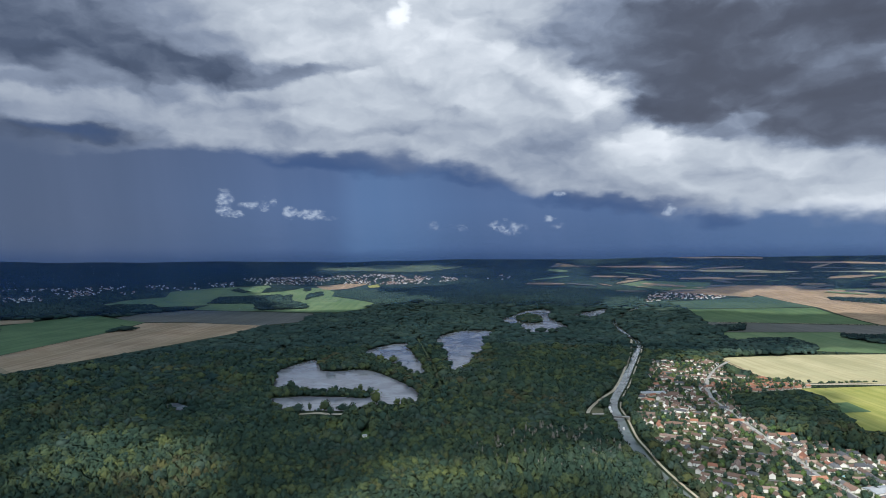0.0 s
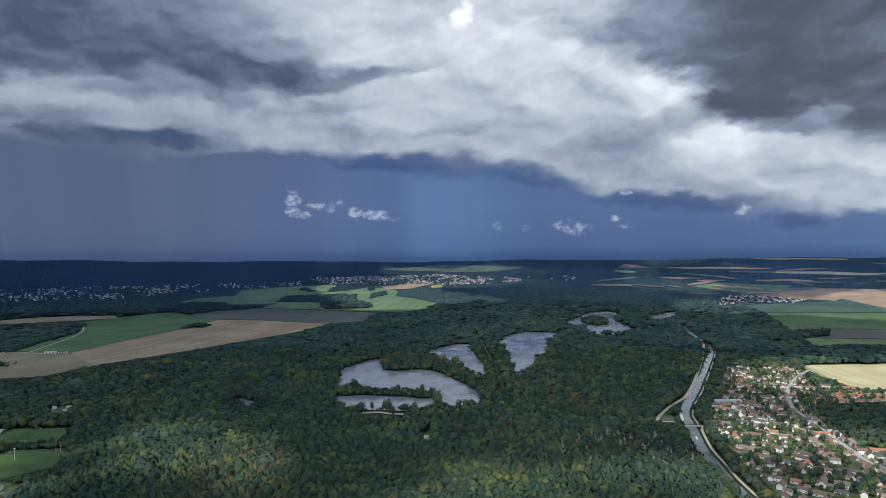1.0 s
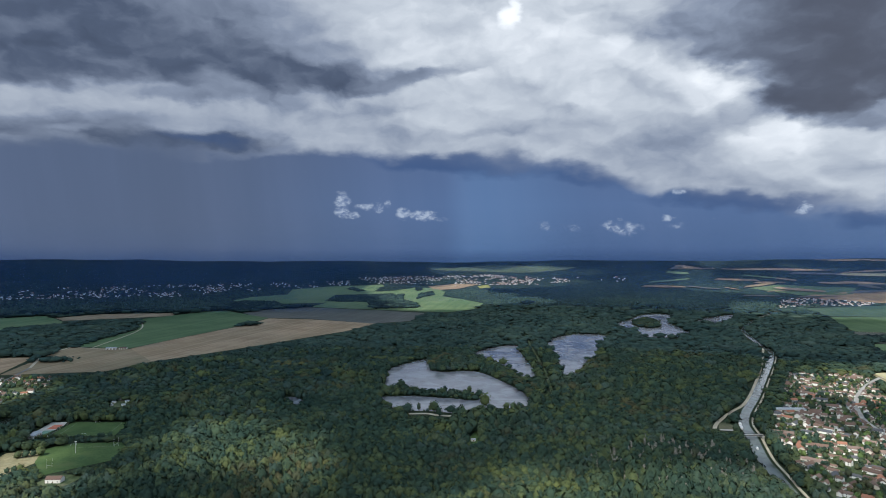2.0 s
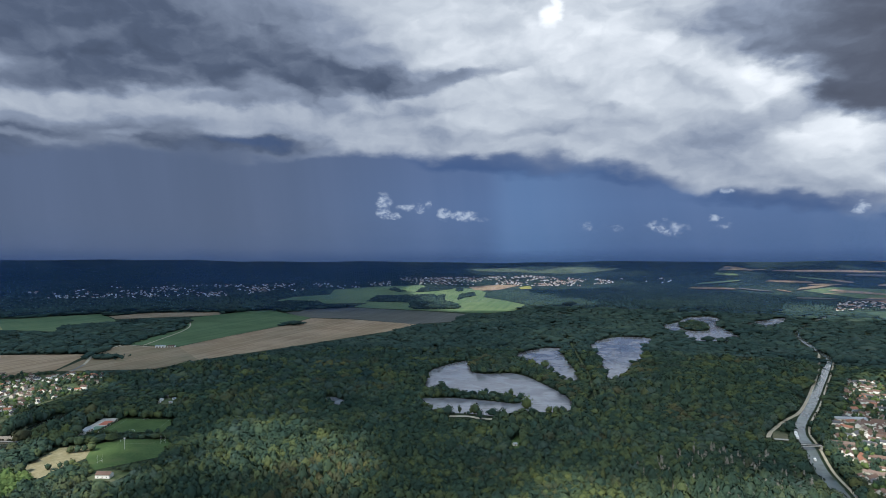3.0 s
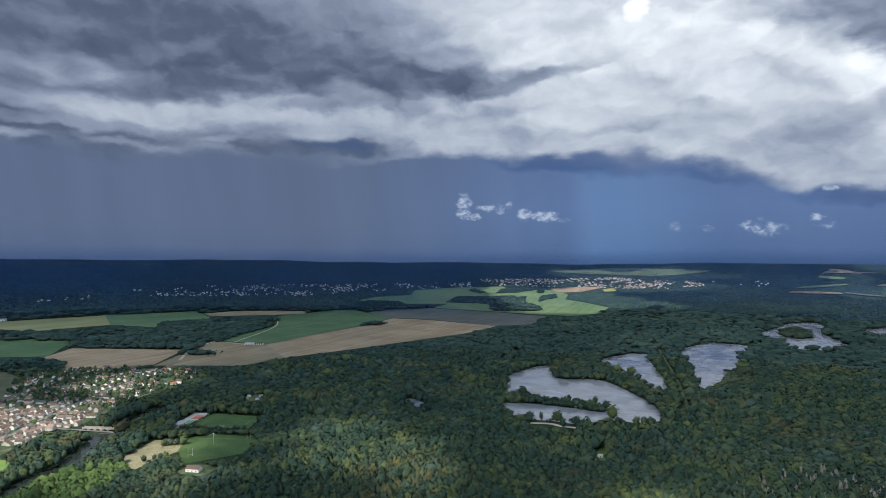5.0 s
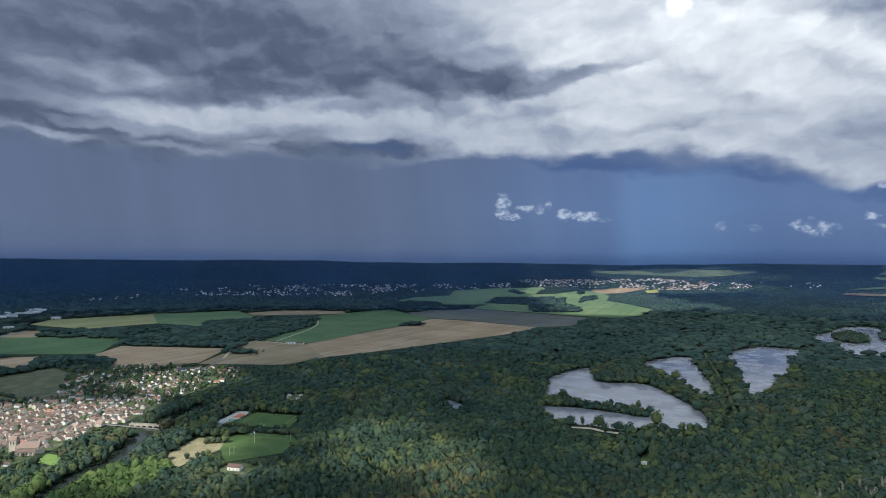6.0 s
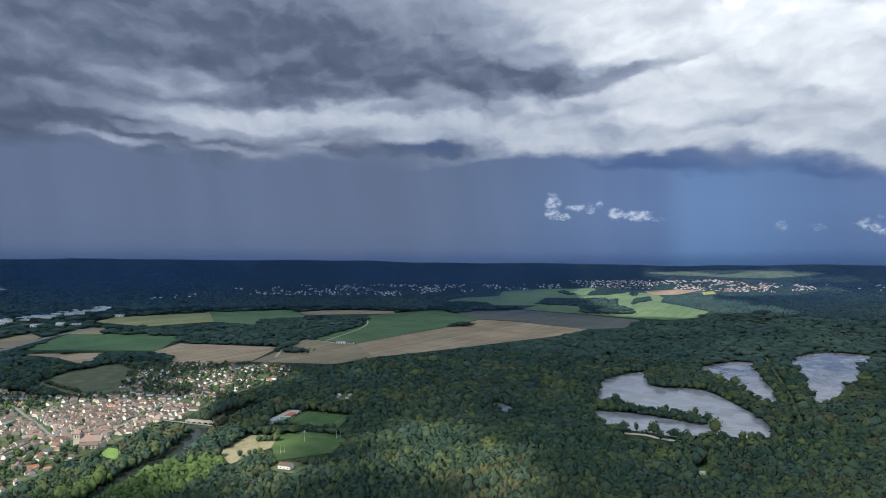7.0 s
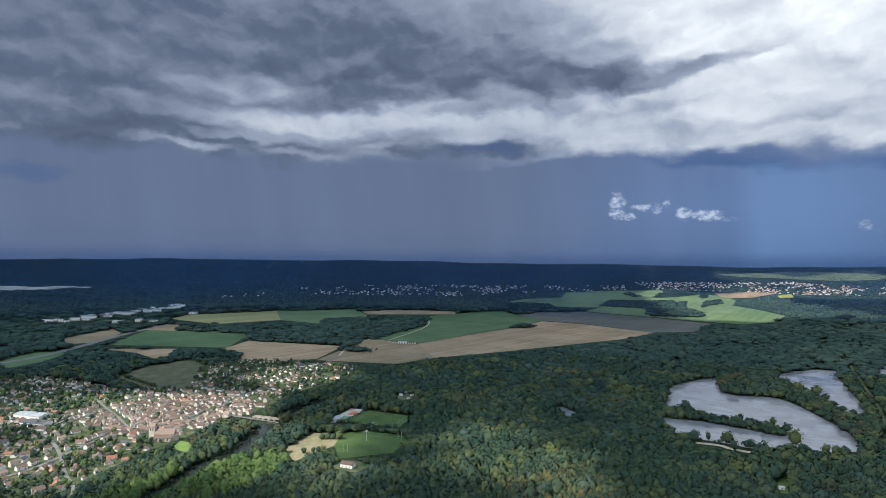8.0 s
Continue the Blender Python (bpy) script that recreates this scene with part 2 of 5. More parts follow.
sun_lamp = new("sun", bpy.data.lights.new("sun", "SUN"))
sun_lamp.data.energy, sun_lamp.data.angle, sun_lamp.data.color = 5.0, radians(0.6), (1.0, 0.90, 0.75)
sun_way = Vector((math.sin(SUN_AZ) * math.cos(SUN_EL), math.cos(SUN_AZ) * math.cos(SUN_EL), math.sin(SUN_EL)))
sun_lamp.matrix_world = look(sun_way * 6000, (0, 0, 0))


# ---- materials ----
def material(name, make, rough=0.9, spec=0.2, metal=0.0):
    m = bpy.data.materials.new(name)
    m.use_nodes = True
    n = Nodes(m.node_tree)
    out = n.add("ShaderNodeOutputMaterial")
    b = n.add("ShaderNodeBsdfPrincipled")
    n.t.links.new(b.outputs[0], out.inputs[0])
    n.plug(b, "Roughness", rough)
    n.plug(b, "Specular IOR Level", spec)
    n.plug(b, "Metallic", metal)
    make(n, b)
    return m


def place(n):
    return n.add("ShaderNodeNewGeometry").outputs["Position"]


def bump(n, b, height, strength, far=1.0):
    k = n.add("ShaderNodeBump")
    n.plug(k, "Height", height)
    n.plug(k, "Strength", strength)
    n.plug(k, "Distance", far)
    n.plug(b, "Normal", k.outputs[0])


def mottled(name, c1, c2, scale, fine, rough=0.9, spec=0.2, relief=0.0, wear=None):
    """Two-scale colour between c1 and c2; scale and fine in metres."""
    def make(n, b):
        p = place(n)
        big, small = n.noise(p, 1 / scale, 4, 0.6), n.noise(p, 1 / fine, 3, 0.6)
        k = n.range(n.math("ADD", n.math("MULTIPLY", big, 0.65), n.math("MULTIPLY", small, 0.35)), 0.36, 0.64)
        col = n.mix(k, (*c1, 1), (*c2, 1))
        if wear:
            col = n.mix(n.range(n.noise(p, 0.5 / scale, 5, 0.65), 0.52, 0.72, 0, 0.7), col, (*wear, 1))
        n.plug(b, "Base Color", col)
        if relief:
            bump(n, b, small, relief, fine * 0.5)
    return material(name, make, rough, spec)


def foliage(name, dark, mid, bright, rust, stand=160.0, rustiness=0.0, silver=0.0, relief=0.7):
    """Leaves: varied by stand, by tree and by spray of leaves."""
    def make(n, b):
        p = place(n)
        stands = n.noise(p, 1 / stand, 3, 0.5)
        tint, breed = n.add("ShaderNodeAttribute"), n.add("ShaderNodeAttribute")
        tint.attribute_name, breed.attribute_name = "tint", "breed"      # one value for each tree
        tint, breed = tint.outputs["Fac"], breed.outputs["Fac"]
        spray = n.noise(p, 1 / 1.6, 3, 0.65)
        k = n.math("ADD", n.math("ADD", n.math("MULTIPLY", stands, 0.50), n.math("MULTIPLY", tint, 0.30)), n.math("MULTIPLY", spray, 0.42))
        col = n.ramp(n.range(k, 0.22, 1.0, smooth=False), [(0.0, dark), (0.5, mid), (1.0, bright)])
        if rustiness:
            r = n.math("MULTIPLY", n.range(n.noise(p, 1 / 190.0, 3, 0.5), 0.50, 0.64), n.range(breed, 0.55, 0.8))
            col = n.mix(n.math("MULTIPLY", r, rustiness), col, (*rust, 1))
        if silver:
            r = n.math("MULTIPLY", n.range(n.noise(n.mix(1.0, p, (300, 900, 0, 0), "ADD"), 1 / 150.0, 3, 0.5), 0.48, 0.62), n.range(breed, 0.42, 0.15))
            col = n.mix(n.math("MULTIPLY", r, silver), col, (0.095, 0.128, 0.122, 1))
        n.plug(b, "Base Color", col)
        if relief:
            bump(n, b, n.noise(p, 0.9, 3, 0.7), relief, 1.0)
    return material(name, make, 0.85, 0.02)


def crop(name, c1, c2, turn, pitch, wear=None):
    """A field: soft blotches and the faint lines of the drill."""
    def make(n, b):
        p = place(n)
        m = n.add("ShaderNodeMapping")
        n.plug(m, "Vector", p)
        m.inputs["Rotation"].default_value = (0, 0, radians(turn))
        m.inputs["Scale"].default_value = (1, 0.02, 1)
        rows = n.noise(m.outputs[0], 1 / pitch, 3, 0.6)
        big = n.noise(p, 1 / 140.0, 5, 0.6)
        k = n.range(n.math("ADD", n.math("MULTIPLY", big, 0.5), n.math("MULTIPLY", rows, 0.5)), 0.40, 0.60)
        col = n.mix(k, (*c1, 1), (*c2, 1))
        # parcels drilled on different days, and pairs of tramlines
        bed = n.add("ShaderNodeSeparateXYZ")
        n.plug(bed, 0, m.outputs[0])
        lot = n.noise(n.vec(bed.outputs[0], 0.0, 0.0), 1 / (pitch * 7), 1, 0.5)
        col = n.mix(n.range(lot, 0.50, 0.53, 0.0, 0.28), col, (c1[0] * 0.72, c1[1] * 0.8, c1[2] * 0.75, 1))
        line = n.math("PINGPONG", bed.outputs[0], 12.0)
        col = n.mix(n.range(line, 0.0, 1.1, 0.35, 0.0), col, (c1[0] * 0.75, c1[1] * 0.72, c1[2] * 0.72, 1))
        if wear:
            col = n.mix(n.range(n.noise(p, 1 / 60.0, 6, 0.7), 0.55, 0.7, 0, 0.6), col, (*wear, 1))
        n.plug(b, "Base Color", col)
    return material(name, make, 0.95, 0.1)


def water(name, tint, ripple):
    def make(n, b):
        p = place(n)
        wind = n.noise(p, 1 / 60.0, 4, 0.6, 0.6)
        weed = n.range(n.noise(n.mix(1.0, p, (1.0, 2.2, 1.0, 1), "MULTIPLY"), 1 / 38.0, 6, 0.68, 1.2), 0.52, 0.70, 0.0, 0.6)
        # ruffled water is coloured lighter: wind sheen put into the base colour
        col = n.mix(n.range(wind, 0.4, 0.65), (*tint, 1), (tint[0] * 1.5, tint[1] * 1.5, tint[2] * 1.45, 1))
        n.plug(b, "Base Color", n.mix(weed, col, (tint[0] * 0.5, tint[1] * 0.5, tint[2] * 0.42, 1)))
        n.plug(b, "Roughness", n.range(wind, 0.35, 0.7, 0.05, 0.18))
        n.plug(b, "IOR", 1.33)
        bump(n, b, n.noise(p, 0.35, 3, 0.6), ripple, 0.3)
    return material(name, make, 0.12, 0.5)


def tiles(name, c1, c2, moss):
    """Roof tiles: colour by roof and by course."""
    def make(n, b):
        p = place(n)
        each = n.add("ShaderNodeObjectInfo").outputs["Random"]
        k = n.math("ADD", n.math("MULTIPLY", each, 0.6), n.math("MULTIPLY", n.noise(p, 1.1, 4, 0.7), 0.5))
        col = n.mix(n.range(k, 0.2, 0.95, smooth=False), (*c1, 1), (*c2, 1))
        col = n.mix(n.range(n.noise(p, 0.35, 5, 0.7), 0.55, 0.75, 0, 0.6), col, (*moss, 1))
        n.plug(b, "Base Color", col)
        bump(n, b, n.noise(p, 3.0, 2, 0.6), 0.4, 0.1)
    return material(name, make, 0.85, 0.2)


M = dict(
    earth=None,
    garden=mottled("garden_grass", (0.035, 0.058, 0.026), (0.085, 0.105, 0.050), 16, 3, relief=0.3, wear=(0.20, 0.175, 0.14)),
    lawn=mottled("mown_grass", (0.046, 0.084, 0.028), (0.072, 0.116, 0.040), 24, 3, wear=(0.09, 0.11, 0.045)),
    scrub=mottled("dry_grass", (0.16, 0.15, 0.085), (0.27, 0.24, 0.15), 22, 4),
    leaf=foliage("broadleaf_foliage", (0.021, 0.043, 0.041), (0.043, 0.073, 0.053), (0.146, 0.164, 0.050), (0.135, 0.096, 0.044), 110, 0.40, 0.36),
    leaf_light=foliage("riverside_foliage", (0.045, 0.085, 0.036), (0.090, 0.140, 0.052), (0.185, 0.235, 0.085), (0.2, 0.15, 0.05), 60),
    # far leaves: distance haze, and storm shade on the hills, put into the colours
    leaf_far_hazed=foliage("hazed_distant_foliage", (0.023, 0.047, 0.046), (0.039, 0.068, 0.062), (0.078, 0.113, 0.082), (0.1, 0.06, 0.03), 300, 0.0, 0.25),
    leaf_hill_hazed=foliage("hazed_hill_foliage", (0.011, 0.023, 0.026), (0.019, 0.034, 0.036), (0.038, 0.058, 0.052), (0.1, 0.06, 0.03), 300, relief=0.0),
    shade_cloud_body=None,
    twig=mottled("bare_twigs", (0.14, 0.135, 0.12), (0.25, 0.24, 0.21), 12, 2),
    line=mottled("chalk_line", (0.16, 0.20, 0.13), (0.26, 0.30, 0.22), 4, 1),
    # brighter copy of the mown grass, sunlight put into its colour
    lawn_sun=mottled("sunlit_lawn", (0.11, 0.19, 0.05), (0.16, 0.24, 0.07), 14, 3),
    bark=mottled("bark", (0.07, 0.055, 0.04), (0.15, 0.12, 0.09), 1.5, 0.2, relief=0.6),
    # pale pond tint stands in for part of the reflected sky
    water=water("sky_tinted_pond_water", (0.175, 0.182, 0.212), 0.06),
    river=water("river_water", (0.018, 0.024, 0.022), 0.15),
    canal=water("canal_water", (0.11, 0.13, 0.13), 0.2),
    wheat=crop("stubble_field", (0.35, 0.325, 0.195), (0.45, 0.41, 0.26), 25, 14, (0.29, 0.27, 0.17)),
    stubble=crop("tan_field", (0.25, 0.184, 0.124), (0.355, 0.270, 0.188), 70, 12, (0.21, 0.16, 0.115)),
    gold=crop("yellow_green_field", (0.25, 0.265, 0.075), (0.36, 0.35, 0.12), 20, 10, (0.19, 0.23, 0.075)),
    ochre=crop("ochre_field", (0.24, 0.23, 0.11), (0.31, 0.29, 0.15), 60, 10),
    green=crop("green_field", (0.068, 0.118, 0.062), (0.100, 0.156, 0.080), 62, 16, (0.115, 0.15, 0.085)),
    meadow=crop("pale_green_field", (0.090, 0.146, 0.078), (0.132, 0.184, 0.10), 80, 18, (0.15, 0.175, 0.095)),
    bluegreen=crop("beet_field", (0.045, 0.082, 0.062), (0.07, 0.11, 0.08), 85, 14),
    greyfield=crop("harrowed_field", (0.095, 0.10, 0.098), (0.125, 0.13, 0.125), 80, 12),
    fallow=crop("fallow_field", (0.20, 0.155, 0.105), (0.28, 0.225, 0.155), 40, 10, (0.13, 0.125, 0.075)),
    pasture=mottled("rough_pasture", (0.060, 0.078, 0.045), (0.135, 0.125, 0.078), 30, 5, wear=(0.17, 0.14, 0.095)),
    sand=mottled("quarry_sand", (0.34, 0.32, 0.28), (0.55, 0.53, 0.48), 60, 12, wear=(0.10, 0.12, 0.09)),
    road=mottled("asphalt", (0.13, 0.13, 0.13), (0.20, 0.198, 0.195), 20, 2),
    road_pale=mottled("worn_pale_asphalt", (0.25, 0.245, 0.24), (0.36, 0.355, 0.345), 20, 2),
    # paler green puts sunlight on the far wooded hill into the colour
    hillside=mottled("sunlit_hill_tint", (0.062, 0.092, 0.06), (0.115, 0.145, 0.092), 60, 18, wear=(0.04, 0.062, 0.05)),
    gravel=mottled("pale_gravel", (0.34, 0.30, 0.23), (0.46, 0.42, 0.34), 12, 2),
    concrete=mottled("concrete", (0.38, 0.37, 0.35), (0.52, 0.5, 0.47), 8, 1, relief=0.2, wear=(0.25, 0.24, 0.22)),
    stone=mottled("limestone", (0.54, 0.48, 0.40), (0.68, 0.62, 0.54), 7, 0.8, relief=0.4, wear=(0.42, 0.37, 0.30)),
    stone_old=mottled("darker_bridge_stone", (0.30, 0.275, 0.24), (0.44, 0.405, 0.36), 5, 0.7, relief=0.4, wear=(0.22, 0.20, 0.17)),
    render_w=mottled("white_render", (0.80, 0.79, 0.76), (0.90, 0.89, 0.87), 9, 1, wear=(0.66, 0.63, 0.58)),
    render_c=mottled("cream_render", (0.56, 0.52, 0.46), (0.74, 0.69, 0.62), 9, 1, wear=(0.44, 0.40, 0.35)),
    tile_b=tiles("brown_roof_tile", (0.10, 0.070, 0.060), (0.27, 0.18, 0.145), (0.12, 0.105, 0.082)),
    tile_p=tiles("old_pinkish_roof_tile", (0.135, 0.098, 0.084), (0.33, 0.245, 0.21), (0.14, 0.115, 0.098)),
    tile_r=tiles("red_roof_tile", (0.25, 0.11, 0.075), (0.45, 0.24, 0.165), (0.22, 0.14, 0.11)),
    tile_g=tiles("slate_roof", (0.07, 0.075, 0.09), (0.15, 0.155, 0.17), (0.11, 0.12, 0.10)),
    sheet=mottled("pale_sheet_roof", (0.27, 0.30, 0.34), (0.40, 0.42, 0.45), 14, 2, 0.5, 0.3),
    pane=mottled("window_glass", (0.03, 0.035, 0.045), (0.06, 0.07, 0.08), 6, 1, 0.12, 0.5),
    wood=mottled("painted_wood", (0.16, 0.12, 0.09), (0.30, 0.25, 0.2), 3, 0.4, 0.6),
    paint_w=mottled("white_paint", (0.72, 0.72, 0.72), (0.82, 0.82, 0.82), 3, 0.5, 0.4, 0.4),
    paint_d=mottled("dark_paint", (0.03, 0.035, 0.04), (0.06, 0.06, 0.07), 3, 0.5, 0.4, 0.4),
    clay=mottled("red_court", (0.42, 0.13, 0.09), (0.5, 0.18, 0.12), 9, 1),
    hard=mottled("green_court", (0.12, 0.22, 0.17), (0.17, 0.28, 0.22), 9, 1),
    pool=mottled("pool_water", (0.10, 0.45, 0.55), (0.2, 0.6, 0.68), 3, 0.6, 0.1, 0.5),
)


def shade_cloud_material():
    """The unseen shading clouds: they scatter the sun through and let a little pass."""
    m = bpy.data.materials.new("shade_cloud_vapour")
    m.use_nodes = True
    n = Nodes(m.node_tree)
    out, mix = n.add("ShaderNodeOutputMaterial"), n.add("ShaderNodeMixShader")
    soft, thin = n.add("ShaderNodeBsdfTranslucent"), n.add("ShaderNodeBsdfTransparent")
    # blue tint cools the light in the shade below
    soft.inputs[0].default_value = (0.54, 0.78, 1.0, 1)
    xyz = n.add("ShaderNodeSeparateXYZ")
    n.plug(xyz, 0, place(n))
    # thicker and thinner places, and thinner towards the east to brighten the woods there
    n.plug(mix, 0, n.math("ADD", n.range(n.noise(place(n), 1 / 900.0, 3, 0.5), 0.35, 0.65, 0.08, 0.18), n.range(xyz.outputs[0], -1400, -950, 0.0, 0.15)))
    n.t.links.new(soft.outputs[0], mix.inputs[1])
    n.t.links.new(thin.outputs[0], mix.inputs[2])
    n.t.links.new(mix.outputs[0], out.inputs[0])
    return m


M["shade_cloud_body"] = shade_cloud_material()


# gaps placed to sun chosen ground: centre and half sizes there, and how open each is
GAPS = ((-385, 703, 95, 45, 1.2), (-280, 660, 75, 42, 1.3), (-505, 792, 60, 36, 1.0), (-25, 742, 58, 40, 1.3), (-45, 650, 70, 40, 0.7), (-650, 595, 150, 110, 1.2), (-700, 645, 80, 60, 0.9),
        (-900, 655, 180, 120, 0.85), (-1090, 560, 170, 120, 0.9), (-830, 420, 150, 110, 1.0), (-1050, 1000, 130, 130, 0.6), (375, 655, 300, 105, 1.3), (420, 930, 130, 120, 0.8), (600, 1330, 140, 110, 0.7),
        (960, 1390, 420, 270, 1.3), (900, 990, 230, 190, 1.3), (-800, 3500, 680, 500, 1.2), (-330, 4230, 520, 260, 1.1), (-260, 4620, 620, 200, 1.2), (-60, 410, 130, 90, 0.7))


def broken_shade_clouds(height=3600.0, size=9000.0, cell=36.0, freq=1 / 210):
    """An unseen cloud layer added between the sun and the valley to shade it: lumpy, with placed gaps."""
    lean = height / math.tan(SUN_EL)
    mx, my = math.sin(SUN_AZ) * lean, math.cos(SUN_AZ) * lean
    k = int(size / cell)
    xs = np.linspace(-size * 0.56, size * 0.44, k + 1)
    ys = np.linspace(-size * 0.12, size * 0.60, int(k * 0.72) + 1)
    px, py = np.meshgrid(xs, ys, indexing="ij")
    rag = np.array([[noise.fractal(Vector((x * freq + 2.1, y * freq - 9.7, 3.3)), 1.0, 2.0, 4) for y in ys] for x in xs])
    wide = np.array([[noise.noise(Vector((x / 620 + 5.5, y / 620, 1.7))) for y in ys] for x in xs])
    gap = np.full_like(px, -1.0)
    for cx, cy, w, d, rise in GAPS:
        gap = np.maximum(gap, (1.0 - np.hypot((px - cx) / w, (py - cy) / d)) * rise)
    plain = np.minimum(np.clip((px - 500) / 400, 0, 1), np.clip((py - 2500) / 500, 0, 1))      # broken cover, for sun patches on the eastern plain
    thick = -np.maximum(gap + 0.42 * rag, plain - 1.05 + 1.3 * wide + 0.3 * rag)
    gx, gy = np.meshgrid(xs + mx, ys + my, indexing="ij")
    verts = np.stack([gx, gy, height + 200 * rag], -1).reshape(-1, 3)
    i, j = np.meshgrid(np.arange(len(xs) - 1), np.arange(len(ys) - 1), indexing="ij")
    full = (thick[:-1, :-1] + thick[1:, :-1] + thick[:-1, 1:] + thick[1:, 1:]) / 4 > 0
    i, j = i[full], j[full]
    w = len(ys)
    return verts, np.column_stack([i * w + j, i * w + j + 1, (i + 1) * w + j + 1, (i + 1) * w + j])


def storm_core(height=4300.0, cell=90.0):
    """A second unseen cloud sheet, above the first, added to darken the hills in the north-west."""
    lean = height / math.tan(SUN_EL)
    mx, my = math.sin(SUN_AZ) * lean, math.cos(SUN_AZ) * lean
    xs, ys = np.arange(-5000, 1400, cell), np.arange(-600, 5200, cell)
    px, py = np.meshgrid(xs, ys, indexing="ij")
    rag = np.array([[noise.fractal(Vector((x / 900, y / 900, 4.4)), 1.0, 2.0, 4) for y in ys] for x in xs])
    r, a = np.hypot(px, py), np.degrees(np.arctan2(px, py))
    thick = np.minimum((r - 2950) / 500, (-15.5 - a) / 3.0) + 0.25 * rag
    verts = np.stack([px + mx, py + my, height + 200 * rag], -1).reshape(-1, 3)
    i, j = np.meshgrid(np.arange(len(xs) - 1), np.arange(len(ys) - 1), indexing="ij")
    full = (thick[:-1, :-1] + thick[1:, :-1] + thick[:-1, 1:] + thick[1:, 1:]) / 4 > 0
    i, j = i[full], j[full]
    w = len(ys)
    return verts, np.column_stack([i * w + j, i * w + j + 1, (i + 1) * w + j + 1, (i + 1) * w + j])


def haze_material():
    """Blue see-through sheet standing in for haze: nearly clear, densest near the ground."""
    m = bpy.data.materials.new("thin_haze")
    m.use_nodes = True
    n = Nodes(m.node_tree)
    out, mix = n.add("ShaderNodeOutputMaterial"), n.add("ShaderNodeMixShader")
    soft, thin = n.add("ShaderNodeBsdfTranslucent"), n.add("ShaderNodeBsdfTransparent")
    soft.inputs[0].default_value = (0.16, 0.40, 0.98, 1)
    p = place(n)
    xyz = n.add("ShaderNodeSeparateXYZ")
    n.plug(xyz, 0, p)
    dense = n.math("MULTIPLY", n.range(xyz.outputs[2], 40, 480, HAZE, 0.0), n.range(n.noise(p, 1 / 700.0, 3, 0.5), 0.3, 0.7, 0.6, 1.4))
    n.plug(mix, 0, dense)
    n.t.links.new(thin.outputs[0], mix.inputs[1])
    n.t.links.new(soft.outputs[0], mix.inputs[2])
    n.t.links.new(mix.outputs[0], out.inputs[0])
    return m


# strength of the added haze sheets
HAZE = 0.085
M["rain"] = haze_material()


def ground_material():
    """Leaf litter and undergrowth on the valley floor; tree cover on the far hills, coloured as hazed and shaded."""
    def make(n, b):
        p = place(n)
        big, small = n.noise(p, 1 / 90.0, 4, 0.6), n.noise(p, 1 / 9.0, 3, 0.6)
        k = n.range(n.math("ADD", n.math("MULTIPLY", big, 0.65), n.math("MULTIPLY", small, 0.35)), 0.36, 0.64)
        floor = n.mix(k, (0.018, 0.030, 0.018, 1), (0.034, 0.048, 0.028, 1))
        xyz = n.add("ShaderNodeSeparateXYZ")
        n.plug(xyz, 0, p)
        # haze and storm shade are put into the hill cover's colour, by height
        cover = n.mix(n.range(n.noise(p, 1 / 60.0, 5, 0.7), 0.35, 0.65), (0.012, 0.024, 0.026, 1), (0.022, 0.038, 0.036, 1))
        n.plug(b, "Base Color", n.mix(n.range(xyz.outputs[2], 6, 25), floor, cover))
        bump(n, b, small, 0.3, 4.0)
    return material("woodland_floor", make, 0.95, 0.1)


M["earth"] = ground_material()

# ---- the lie of the land ----
def crest(a):
    return 252 + 9 * np.exp(-((a + 48) / 12) ** 2) + 16 * np.exp(-((a - 40) / 18) ** 2) - 10 * np.exp(-((a + 12) / 12) ** 2) + 4.5 * np.sin(a * 0.31 + 1) + 2.4 * np.sin(a * 0.83) + 1.2 * np.sin(a * 2.1 + 2)


def land(x, y):
    """Height of the ground: a flat valley floor that rises to wooded hills all round."""
    x, y = np.asarray(x, float), np.asarray(y, float)
    s = np.clip((np.hypot(x, y) - 2800) / 2100, 0, 1.05)
    return crest(np.degrees(np.arctan2(x, y))) * s * s


def mesh_of(name, verts, faces, mat):
    """A mesh from arrays; faces all of one size."""
    verts, faces = np.asarray(verts, np.float32), np.asarray(faces, np.int32)
    me = bpy.data.meshes.new(name)
    k = faces.shape[1]
    me.vertices.add(len(verts))
    me.vertices.foreach_set("co", verts.ravel())
    me.loops.add(faces.size)
    me.loops.foreach_set("vertex_index", faces.ravel())
    me.polygons.add(len(faces))
    me.polygons.foreach_set("loop_start", np.arange(0, faces.size, k, dtype=np.int32))
    me.materials.append(mat)
    me.update(calc_edges=True)
    return me


def part(name, bm, mat, parent=None, label=""):
    """A bmesh as one mesh object, under its thing."""
    me = bpy.data.meshes.new(name)
    bmesh.ops.recalc_face_normals(bm, faces=bm.faces[:])
    bm.to_mesh(me)
    bm.free()
    me.materials.append(mat)
    ob = new(name, me)
    if parent is not None:
        ob.parent = parent
    return tagged(ob, label)


def box(bm, x0, x1, y0, y1, z0, z1):
    v = [bm.verts.new((x, y, z)) for z in (z0, z1) for x, y in ((x0, y0), (x1, y0), (x1, y1), (x0, y1))]
    for f in ((3, 2, 1, 0), (4, 5, 6, 7), (0, 1, 5, 4), (1, 2, 6, 5), (2, 3, 7, 6), (3, 0, 4, 7)):
        bm.faces.new([v[i] for i in f])
    return bm


def boxed(*dims):
    return box(bmesh.new(), *dims)


def tube(bm, a, b, r0, r1, sides=7):
    a, b = Vector(a), Vector(b)
